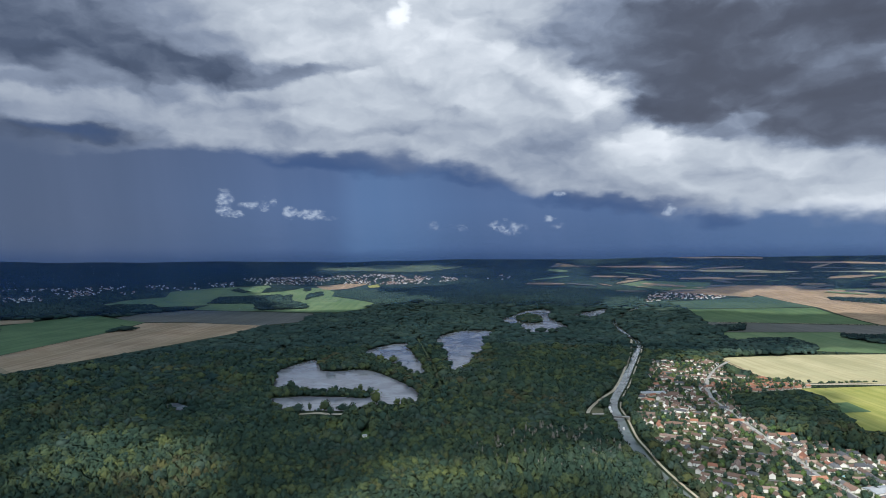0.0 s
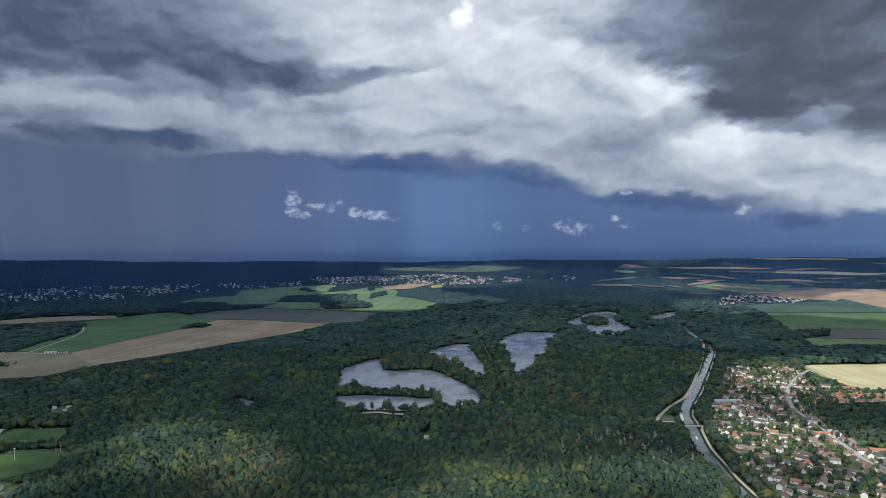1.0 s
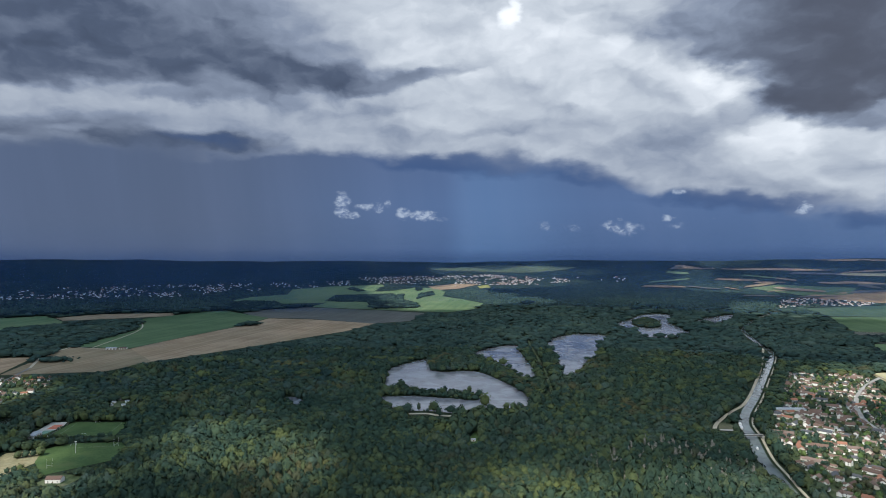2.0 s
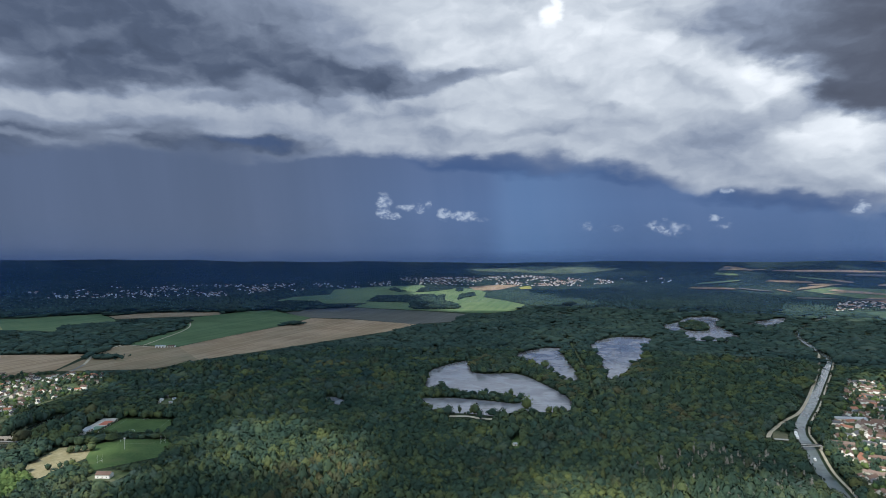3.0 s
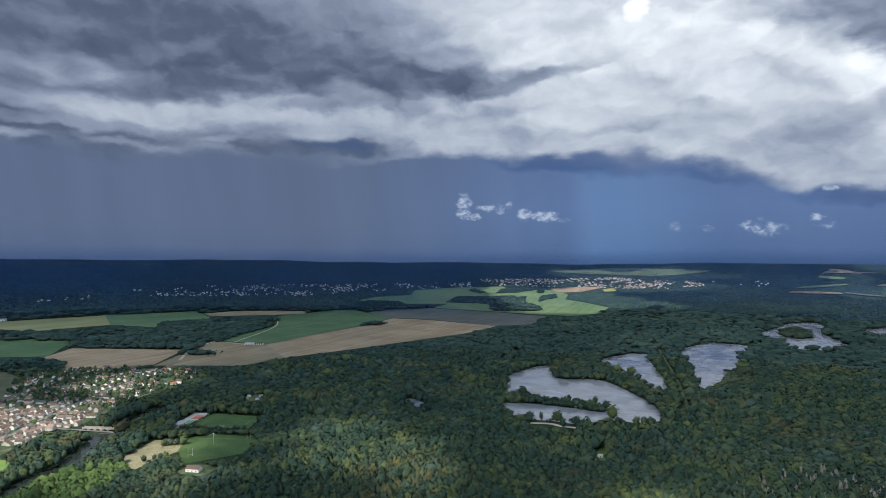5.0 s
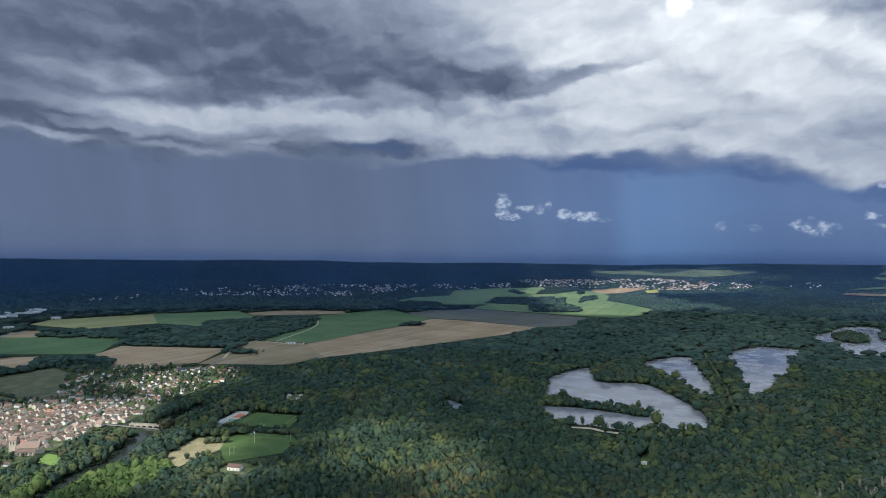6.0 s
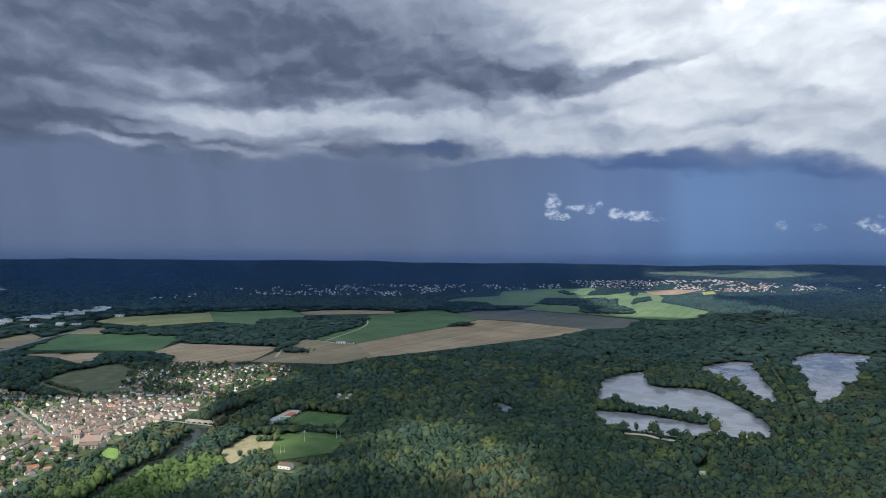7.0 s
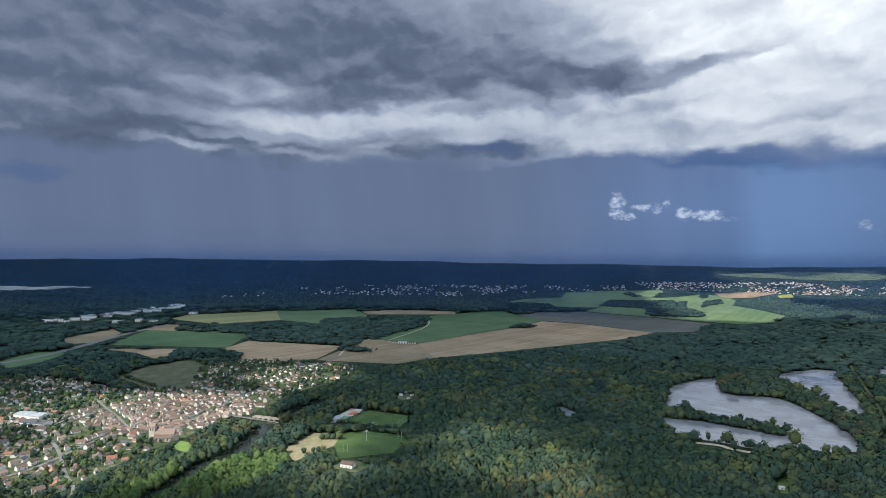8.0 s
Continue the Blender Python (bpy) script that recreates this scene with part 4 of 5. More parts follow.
patch("lock_yard", [(238, 1002), (247, 1036), (262, 1040), (264, 1004), (256, 988), (236, 990)], M["pasture"], 0.65, "trodden grass yard beside the lock", "yard", 1)

patch("lock_pad", [(238, 990), (238, 997), (259, 998), (259, 991)], M["concrete"], 0.8, "pale concrete pad beside the lock", "paving", 1)

# ---- roads ----
MAIN = [(686, 1491), (619, 1401), (549, 1285), (502, 1181), (475, 1096), (466, 1037), (456, 960), (448, 891), (441, 834), (437, 779), (427, 723), (426, 674), (428, 560)]
LANES = [MAIN, [(456, 960), (400, 1000), (352, 1040)], [(448, 891), (380, 905), (300, 930)], [(437, 779), (360, 800), (300, 860)], [(426, 674), (350, 700), (290, 740)], [(475, 1096), (400, 1130), (380, 1180)], [(427, 723), (500, 720), (580, 660)], [(520, 1182), (590, 1166), (668, 1184)]]
STREETS = [[(-1041, 449), (-1013, 475), (-918, 458), (-804, 419), (-742, 401), (-700, 372)], [(-783, 722), (-858, 708), (-910, 692), (-913, 644), (-935, 565), (-901, 486), (-854, 406), (-843, 324)],
           [(-1199, 1269), (-1116, 1110), (-1040, 914), (-964, 752), (-905, 648)], [(-935, 565), (-1060, 600), (-1250, 640), (-1450, 620)], [(-1013, 475), (-1080, 560), (-1100, 700), (-1180, 860)], [(-901, 486), (-1000, 400), (-1200, 330)]]
for k, line in enumerate(LANES + STREETS):
    strip("road_%d" % (k + 1), line, 7.5 if k == 0 else 6 if k in (9, 10) else 4.6, M["road_pale" if k == 0 else "road"], 0.75 + 0.02 * k, "grey asphalt street between houses", "road", 1, 3)
strip("road_20", [(-2259, 1421), (-2106, 1186), (-1909, 948), (-1791, 796), (-1703, 599)], 24, M["road"], 0.8, "wide grey main road across the plain", "road", 1, 10)
strip("road_21", [(-1199, 1269), (-1320, 1440), (-1370, 1590)], 7, M["gravel"], 0.8, "pale farm road between fields", "road", 1)
strip("road_22", [(678, 1226), (733, 1213), (827, 1211), (968, 1170)], 12, M["gravel"], 0.7, "pale farm track between two fields", "road", 1)
strip("road_23", [(-235, 1006), (-205, 1012), (-188, 1005), (-160, 1003)], 9, M["gravel"], 0.7, "pale sandy path along the pond shore", "path", 1, 10)
strip("road_24", [(-128, 1010), (-112, 1012), (-104, 1018)], 6, M["gravel"], 0.7, "pale sandy landing by the pond", "path", 1, 4)
strip("dyke_path", [(-96, 2103), (-67, 1826), (-27, 1479), (-4, 1190)], 6, M["garden"], 0.7, "straight grassy dyke between two ponds", "path", 1, 7)

# ---- sports ground ----
patch("football_pitch", [(-733, 866), (-645, 880), (-620, 815), (-707, 785)], M["lawn"], 0.5, "mown green football pitch edged by hedges", "pitch", 1)
patch("rugby_pitch", [(-668, 740), (-650, 768), (-578, 788), (-545, 716), (-588, 650), (-634, 690)], M["lawn"], 0.5, "mown green rugby pitch among trees", "pitch", 1)
patch("rough_grass", [(-680, 640), (-700, 715), (-667, 736), (-632, 691), (-630, 655), (-625, 610)], M["scrub"], 0.45, "dry straw-coloured grass beside the pitch", "grass", 1)
patch("court_apron", [(-735, 780), (-764, 858), (-736, 867), (-708, 788)], M["concrete"], 0.5, "pale concrete apron round the courts", "paving", 1)
patch("clay_court", [(-748, 846), (-735, 850), (-727, 826), (-740, 822)], M["clay"], 0.6, "red clay tennis court", "court", 1)
patch("hard_court", [(-738, 816), (-725, 820), (-717, 797), (-730, 793)], M["hard"], 0.6, "green hard tennis court", "court", 1)
patch("church_lawn", [(-798, 547), (-819, 576), (-790, 580), (-760, 551)], M["lawn_sun"], 0.5, "bright green lawn beside the church", "lawn", 1)
patch("allotments", [(-772, 985), (-760, 1018), (-728, 1000), (-728, 965), (-750, 960)], M["garden"], 0.4, "small garden plots in the woods", "gardens", 1)
patch("club_yard", [(-575, 620), (-575, 656), (-538, 664), (-534, 626)], M["garden"], 0.42, "grass yard round the clubhouse", "yard", 1)
patch("clearing", [(-120, 880), (-116, 925), (-104, 920), (-104, 845)], M["lawn"], 0.4, "grassy clearing with a hut in the woods", "clearing", 1)

for k, line in enumerate(([(-1180, 1595), (-1184, 1875), (-1174, 2195), (-1207, 2506)], [(-1222, 1560), (-1300, 1575), (-1370, 1592)], [(-2081, 1814), (-2160, 1560), (-2260, 1390)],
                          [(-1300, 1590), (-1470, 2025), (-1725, 2370)], [(680, 1240), (664, 1320), (672, 1420), (686, 1540)], [(1015, 2395), (1562, 2240), (1700, 1935)], [(-1548, 1160), (-1344, 1068), (-1200, 1190)])):
    strip("farm_track_%d" % (k + 1), line, 5.0, M["gravel" if k % 2 else "fallow"], 0.9, "narrow earth track between fields", "track", None)

# ---- trees ----
rng = np.random.default_rng(7)


def ico(sub):
    bm = bmesh.new()
    bmesh.ops.create_icosphere(bm, subdivisions=sub, radius=1.0)
    v, f = np.array([p.co[:] for p in bm.verts]), np.array([[p.index for p in q.verts] for q in bm.faces])
    bm.free()
    return v, f


def crown_shape(seed, sub, lobes, sprays, size):
    """A leafy crown about 1 m in radius and 2 m tall from z = 0: a lumpy core under loose sprays of leaves."""
    r = np.random.default_rng(seed)
    v, f = ico(sub)
    tips = r.normal(size=(lobes, 3)) + (0, 0, 0.5)
    tips /= np.linalg.norm(tips, axis=1)[:, None]
    swell = 0.70 + 0.36 * np.max(np.clip((v @ tips.T - 0.6) / 0.4, 0, 1), axis=1) + r.uniform(-0.06, 0.06, len(v))
    v = v * swell[:, None]
    if sprays:
        d = r.normal(size=(sprays, 3)) + (0, 0, 0.45)
        d /= np.linalg.norm(d, axis=1)[:, None]
        reach = 0.72 + 0.36 * np.max(np.clip((d @ tips.T - 0.55) / 0.45, 0, 1), axis=1) + r.uniform(-0.06, 0.12, sprays)
        c = d * reach[:, None]
        u = np.cross(d, r.normal(size=(sprays, 3)))
        u /= np.linalg.norm(u, axis=1)[:, None]
        w = np.cross(d, u) + d * r.uniform(-0.9, 0.9, (sprays, 1))
        s = size * r.uniform(0.6, 1.3, (sprays, 1))
        tri = np.stack([c + u * s, c - u * s * 0.6 + w * s * 0.7, c - u * s * 0.5 - w * s * 0.8], 1).reshape(-1, 3)
        f = np.concatenate([f, len(v) + np.arange(sprays * 3).reshape(-1, 3)])
        v = np.concatenate([v, tri])
    v[:, 2] = np.clip(v[:, 2] + 1.0, -0.05, None)
    return v, f


def soft_normals(me, out):
    """Leaves shade with the round of their crown, a little ruffled."""
    out = out + np.random.default_rng(3).normal(0, 0.22, out.shape)
    out /= np.linalg.norm(out, axis=1)[:, None]
    me.attributes.new("custom_normal", "FLOAT_VECTOR", "POINT").data.foreach_set("vector", out.astype(np.float32).ravel())


def plant(name, spots, shapes, mat, label, category):
    """All crowns of a wood as one object. spots: x, y, radius, height."""
    verts, faces, normals, tints, breeds, at = [], [], [], [], [], 0
    pick = rng.integers(0, len(shapes), len(spots))
    for k, (v, f) in enumerate(shapes):
        p = spots[pick == k]
        if not len(p):
            continue
        a = rng.uniform(0, math.tau, len(p))
        c, s = np.cos(a)[:, None], np.sin(a)[:, None]
        x = (v[:, 0] * c - v[:, 1] * s) * p[:, 2:3] + p[:, 0:1]
        y = (v[:, 0] * s + v[:, 1] * c) * p[:, 2:3] * rng.uniform(0.85, 1.15, (len(p), 1)) + p[:, 1:2]
        z = v[:, 2] * p[:, 3:4] * 0.5 + land(p[:, 0], p[:, 1])[:, None] + 0.2
        verts.append(np.stack([x, y, z], -1).reshape(-1, 3))
        faces.append((f[None] + (np.arange(len(p)) * len(v))[:, None, None]).reshape(-1, 3) + at)
        o = v - (0, 0, 0.75)
        o = o / np.linalg.norm(o, axis=1)[:, None]
        normals.append(np.stack([o[:, 0] * c - o[:, 1] * s, o[:, 0] * s + o[:, 1] * c, np.broadcast_to(o[:, 2], (len(p), len(v)))], -1).reshape(-1, 3))
        tints.append(np.repeat(rng.random(len(p)), len(v)))
        breeds.append(np.repeat(rng.random(len(p)), len(v)))
        at += len(p) * len(v)
    me = mesh_of(name, np.concatenate(verts), np.concatenate(faces), mat)
    soft_normals(me, np.concatenate(normals))
    for key, values in (("tint", tints), ("breed", breeds)):
        me.attributes.new(key, "FLOAT", "POINT").data.foreach_set("value", np.concatenate(values).astype(np.float32))
    me.polygons.foreach_set("use_smooth", np.ones(len(me.polygons), bool))
    return tagged(new(name, me), label, category, "", "stuff")


def clear_behind(x, y, h):
    """True where a tree of that height leaves the open ground behind it in sight from the hill in the south."""
    d = np.hypot(x, y)
    rise = 2 * 252.0 * np.clip(d - 2800, 0, 2100) / 2100 ** 2
    ext = h / ((252.0 - h - land(x, y)) / d + rise)
    ok = np.ones(len(x), bool)
    bold = np.where(rng.random(len(x)) < 0.22, 0.3, 9.0)      # a few trees overhang the shore
    for k in (0.0, 0.35, 0.7, 1.0):
        u = used(x * (1 + k * ext / d), y * (1 + k * ext / d))
        ok &= (u == 0) | (u == 4) | ((u == 5) & (k > 0.8)) | ((u == 8) & (k > 0)) | ((u == 3) & (k > bold))
    return ok


def wood_spots(r0, r1, a0, a1, least, grow):
    out, r = [], r0
    while r < r1:
        s = max(least, r * grow)
        a = np.arange(radians(a0), radians(a1), s / r) + rng.uniform(-0.3, 0.3) * s / r
        a = a + rng.uniform(-0.36, 0.36, len(a)) * s / r
        rr = r + rng.uniform(-0.36, 0.36, len(a)) * s
        out.append(np.column_stack([rr * np.sin(a), rr * np.cos(a), np.full(len(a), s)]))
        r += s * 0.9
    p = np.concatenate(out)
    n = len(p)
    h = np.minimum(rng.normal(13.5, 3.0, n), 21) * (0.85 + 0.3 * (np.sin(p[:, 0] * 0.013) * np.sin(p[:, 1] * 0.011)))
    keep = np.zeros(n, bool)
    for shrink in (1.0, 0.6, 0.3):
        ok = ~keep & clear_behind(p[:, 0], p[:, 1], h * shrink)
        h[ok] *= shrink
        keep |= ok
    p, h = p[keep], h[keep]
    size = np.clip(rng.lognormal(0.0, 0.36, len(p)), 0.5, 2.0)
    rad = p[:, 2] * 0.64 * size
    h = h * (0.72 + 0.28 * size)
    rad = np.where(h < 7, np.minimum(rad, h * 0.75), rad)
    return np.column_stack([p[:, 0], p[:, 1], rad, h])


def far_canopy(r0, r1, a0, a1):
    """Tree tops of the far woods: clumps that widen, and stand in looser rows, with distance."""
    out, r = [], r0
    mid = radians((a0 + a1) / 2)
    while r < r1:
        z = float(land(r * math.sin(mid), r * math.cos(mid)))
        s = max(9.0 * (1 - z / 260), r * 0.0026)
        fall = [(252.0 - float(land(q * math.sin(mid), q * math.cos(mid)))) / q for q in (r, r + 20)]
        step = max(4.0, 0.001 * 20 / max(fall[0] - fall[1], 1e-5))
        a = np.arange(radians(a0), radians(a1), s / r)
        a = a + rng.uniform(-0.45, 0.45, len(a)) * s / r
        rr = r + rng.uniform(-0.6, 0.6, len(a)) * step
        out.append(np.column_stack([rr * np.sin(a), rr * np.cos(a), np.full(len(a), s)]))
        r += step
    p = np.concatenate(out)
    h = np.clip(rng.normal(12.5, 3.2, len(p)), 5, 20) * (1 + 0.25 * np.sin(p[:, 0] * 0.009) * np.sin(p[:, 1] * 0.007)) * np.clip(1 - land(p[:, 0], p[:, 1]) / 265, 0.1, 1)
    keep = np.zeros(len(p), bool)
    for shrink in (1.0, 0.6, 0.35):
        ok = ~keep & clear_behind(p[:, 0], p[:, 1], h * shrink)
        h[ok] *= shrink
        keep |= ok
    p, h = p[keep], h[keep]
    return np.column_stack([p[:, 0], p[:, 1], p[:, 2] * 0.72 * np.clip(rng.lognormal(0, 0.3, len(p)), 0.6, 1.8), h])


def cap(v, f):
    """The upper part of a crown, for woods whose flanks never show."""
    return v, f[v[f][:, :, 2].max(1) > 0.75]


NEAR = [crown_shape(10 + k, 1, 11, 64, 0.21) for k in range(8)]
MID = [crown_shape(30 + k, 1, 9, 34, 0.25) for k in range(6)]
FAR = [crown_shape(50 + k, 1, 6, 8, 0.28) for k in range(5)]
HILL = [cap(*crown_shape(70 + k, 1, 5, 0, 0.0)) for k in range(6)]
near = wood_spots(545, 880, -80, 46, 6.2, 0.0084)
# bright willows and poplars by the river
bank_trees = inside(near[:, 0], near[:, 1], [(-690, 420), (-700, 520), (-735, 600), (-700, 650), (-640, 620), (-590, 560), (-560, 420), (-520, 330), (-640, 330)])
plant("near_wood", near[~bank_trees], NEAR, M["leaf"], "dense broadleaf forest with uneven green crowns", "forest")
valley = wood_spots(880, 1750, -78, 44, 7.2, 0.0086)
far = wood_spots(1750, 3300, -76, 42, 8.2, 0.0108)
hill = far_canopy(3300, 4860, -77, 43)


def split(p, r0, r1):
    """Which trees of a wood take the farther, hazed colour, in a loose transition."""
    east = np.clip((np.degrees(np.arctan2(p[:, 0], p[:, 1])) + 16) / 10, 0, 1)      # in the east the haze colour starts farther out
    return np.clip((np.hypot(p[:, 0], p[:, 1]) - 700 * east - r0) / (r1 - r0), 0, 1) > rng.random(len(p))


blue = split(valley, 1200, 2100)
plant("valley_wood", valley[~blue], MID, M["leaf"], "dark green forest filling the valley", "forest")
plant("middle_wood", valley[blue], MID, M["leaf_far_hazed"], "dark green forest beyond the ponds", "forest")
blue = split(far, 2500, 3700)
plant("far_wood", far[~blue], FAR, M["leaf_far_hazed"], "distant dark forest round the ponds", "forest")
plant("foothill_wood", far[blue], FAR, M["leaf_hill_hazed"], "distant forest at the foot of the hills, coloured with bluish haze", "forest")
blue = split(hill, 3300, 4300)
plant("upland_wood", hill[~blue], HILL, M["leaf_far_hazed"], "far dark green forest on rising ground", "forest")
plant("hill_wood", hill[blue], HILL, M["leaf_hill_hazed"], "wooded hills on the skyline, haze and storm shade in their colour", "forest")


def scatter(poly, gap, seed, need):
    """Jittered places inside a closed line where the plan has that use."""
    r = np.random.default_rng(seed)
    a = np.array(poly)
    gx, gy = np.meshgrid(np.arange(a[:, 0].min(), a[:, 0].max(), gap), np.arange(a[:, 1].min(), a[:, 1].max(), gap))
    x, y = gx.ravel() + r.uniform(-0.38, 0.38, gx.size) * gap, gy.ravel() + r.uniform(-0.38, 0.38, gx.size) * gap
    ok = inside(x, y, poly) & (used(x, y) == need)
    return np.column_stack([x, y])[ok]


SPIT = [(-345, 1140), (-312, 1192), (-278, 1206), (-240, 1172), (-200, 1184), (-158, 1180), (-134, 1144), (-142, 1118), (-177, 1127), (-255, 1137), (-307, 1122)]
ISLE = [(310, 2600), (372, 2740), (407, 2650), (392, 2452), (339, 2391), (301, 2477)]
p = np.concatenate([scatter(SPIT, 7.5, 1, 4), scatter(ISLE, 11, 2, 4)])
p = p[(p[:, 1] > 2000) | (rng.random(len(p)) < 0.7)]
far = p[:, 1] > 2000
h = np.where(far, 12.0, rng.uniform(2.5, 9.0, len(p)))
plant("pond_shrubs", np.column_stack([p, np.where(far, 8.0, 3.8) * rng.uniform(0.8, 1.2, len(p)), h]), MID, M["leaf"], "low shrubs and small trees on the pond's spit", "shrubs")

hill = scatter(SUNNY_HILL, 20, 31, 6)
hill = hill[np.array([noise.noise(Vector((x / 120, y / 50, 2.0))) for x, y in hill]) > -0.3]
plant("sunny_wood", np.column_stack([hill, rng.uniform(6, 13, len(hill)), rng.uniform(4, 7, len(hill))]), HILL, M["leaf"], "pale green wooded hill in sunlight on the skyline", "forest")
# copses standing free in the far meadows
for k, poly in enumerate(FAR_COPSES):
    p = scatter(poly, 12, 60 + k, 0)
    h = rng.uniform(8, 13, len(p))
    ok = clear_behind(p[:, 0], p[:, 1], h * 0.8)
    if ok.sum() > 3:
        plant("copse", np.column_stack([p, rng.uniform(6.5, 9.5, len(p)), h])[ok], FAR, M["leaf_hill_hazed"], "dark copse standing in the far meadows", "copse")
# bare grey poplars among the wood by the canal
bare = scatter([(40, 800), (120, 900), (215, 880), (225, 760), (150, 690), (60, 720)], 9.5, 33, 0)
bare = bare[rng.random(len(bare)) < 0.45]
plant("bare_trees", np.column_stack([bare, rng.uniform(1.4, 2.8, len(bare)), rng.uniform(12, 18, len(bare))]), NEAR, M["twig"], "slender grey half-dead poplars in the wood", "trees")

# ---- houses ----
def house_kind(name, w, d, e, r, wall_mat, roof_mat, label, category="house", storeys=1, chimneys=1, hip=0.0, wing=0.0):
    """A gabled house at the origin with walls, roof, chimneys, door and windows."""
    home = new(name)
    tagged(home, label, category)
    bm = bmesh.new()
    hx, hy = w / 2, d / 2
    low = [bm.verts.new((x, y, 0)) for x, y in ((-hx, -hy), (hx, -hy), (hx, hy), (-hx, hy))]
    top = [bm.verts.new((x, y, e)) for x, y in ((-hx, -hy), (hx, -hy), (hx, hy), (-hx, hy))]
    a, b = bm.verts.new((-hx + hip, 0, e + r - 0.05)), bm.verts.new((hx - hip, 0, e + r - 0.05))
    bm.faces.new((low[0], low[1], top[1], top[0]))
    bm.faces.new((low[2], low[3], top[3], top[2]))
    bm.faces.new((low[1], low[2], top[2], b, top[1]) if not hip else (low[1], low[2], top[2], top[1]))
    bm.faces.new((low[3], low[0], top[0], a, top[3]) if not hip else (low[3], low[0], top[0], top[3]))
    part("wall", bm, wall_mat, home)
    bm = bmesh.new()
    o, t = 0.35, 0.22
    drop = r * o / hy
    for z in (0.0, t):
        q = [bm.verts.new((x, y, zz + z)) for x, y, zz in ((-hx - o, -hy - o, e - drop), (hx + o, -hy - o, e - drop), (hx + o - hip, 0, e + r), (-hx - o + hip, 0, e + r), (hx + o, hy + o, e - drop), (-hx - o, hy + o, e - drop))]
        bm.faces.new((q[0], q[1], q[2], q[3]))
        bm.faces.new((q[3], q[2], q[4], q[5]))
        if hip:
            bm.faces.new((q[1], q[4], q[2]))
            bm.faces.new((q[5], q[0], q[3]))
        ring = q if z == 0 else (ring, q)
    lo, hi = ring
    for i, j in ((0, 1), (1, 2), (2, 4), (4, 5), (5, 3), (3, 0)) if not hip else ((0, 1), (1, 4), (4, 5), (5, 0)):
        bm.faces.new((lo[i], lo[j], hi[j], hi[i]))
    roof = part("roof", bm, roof_mat, home)
    for k in range(chimneys):
        x = (hx - 0.9) * (1 if k == 0 else -1)
        bm = boxed(x - 0.35, x + 0.35, -0.3, 0.3, e + r * 0.6, e + r + 1.0)
        box(bm, x - 0.42, x + 0.42, -0.37, 0.37, e + r + 1.0, e + r + 1.15)
        part("chimney", bm, M["tile_b"], roof, "brick chimney")
    part("door", boxed(-0.5, 0.5, -hy - 0.06, -hy + 0.1, 0, 2.1), M["wood"], home, "painted wooden door")
    for s in range(storeys):
        z = 1.0 + 2.7 * s
        for side in (-1, 1):
            for x in (-w * 0.3, w * 0.3):
                y0, y1 = sorted((side * (hy - 0.1), side * (hy + 0.05)))
                part("window", boxed(x - 0.55, x + 0.55, y0, y1, z, z + 1.25), M["pane"], home, "dark window")
    if wing:
        x0, x1, ye, e2, r2 = hx * (wing - 0.35), hx * (wing + 0.35), -hy - 4.0, e * 0.8, r * 0.62
        xm = (x0 + x1) / 2
        bm = bmesh.new()
        v = [bm.verts.new(p) for y in (ye, -hy + 0.2) for p in ((x0, y, 0), (x1, y, 0), (x1, y, e2), (xm, y, e2 + r2 - 0.05), (x0, y, e2))]
        bm.faces.new(v[:5])
        for i, j in ((0, 4), (1, 2)):
            bm.faces.new((v[i], v[j], v[j + 5], v[i + 5]))
        part("annex_wall", bm, wall_mat, home)
        bm = bmesh.new()
        v = [bm.verts.new((x, y, z)) for y in (ye - 0.3, 0.0) for x, z in ((x0 - 0.3, e2 - 0.2), (xm, e2 + r2), (x1 + 0.3, e2 - 0.2), (x1 + 0.3, e2), (xm, e2 + r2 + 0.2), (x0 - 0.3, e2))]
        for i in range(6):
            j = (i + 1) % 6
            bm.faces.new((v[i], v[j], v[j + 6], v[i + 6]))
        bm.faces.new((v[0], v[1], v[4], v[5]))
        bm.faces.new((v[1], v[2], v[3], v[4]))
        part("annex_roof", bm, roof_mat, home)
    return home


KINDS = [
    ("house", 11, 8.5, 3.4, 3.2, "render_w", "tile_b", "white rendered house with a brown tiled gable roof", 1, 1, 0.0),
    ("house", 13, 9.0, 3.2, 3.0, "render_c", "tile_p", "cream house with a faded pinkish tiled roof", 1, 2, 0.0),
    ("house", 10, 8.0, 5.4, 3.0, "render_w", "tile_b", "tall white house with a brown tiled roof", 2, 1, 0.0),
    ("house", 12, 9.0, 3.2, 3.0, "render_c", "tile_r", "cream house with an orange-red tiled roof", 1, 1, 0.0),
    ("house", 12, 9.5, 3.6, 3.2, "render_w", "tile_g", "white house with a grey slate hipped roof", 1, 1, 3.0),
    ("town_house", 12, 8.0, 6.0, 3.2, "render_c", "tile_p", "old terraced town house with a pinkish tiled roof", 2, 2, 0.0),
    ("town_house", 15, 8.5, 5.6, 3.4, "render_w", "tile_p", "long pale town house with weathered roof tiles", 2, 2, 0.0),
    ("shed", 7, 5.0, 2.4, 1.6, "render_c", "tile_b", "small outbuilding with a brown tiled roof", 0, 0, 0.0),
]
DONE = {}


def settle(kind, x, y, turn, size=1.0, group="", long=1.0):
    m = pose(x, y, float(land(x, y)) + 0.3, 0, 0, turn) @ Matrix.Diagonal((size * long, size, size, 1))
    if kind in DONE:
        ob = copy_thing(DONE[kind], m)
    else:
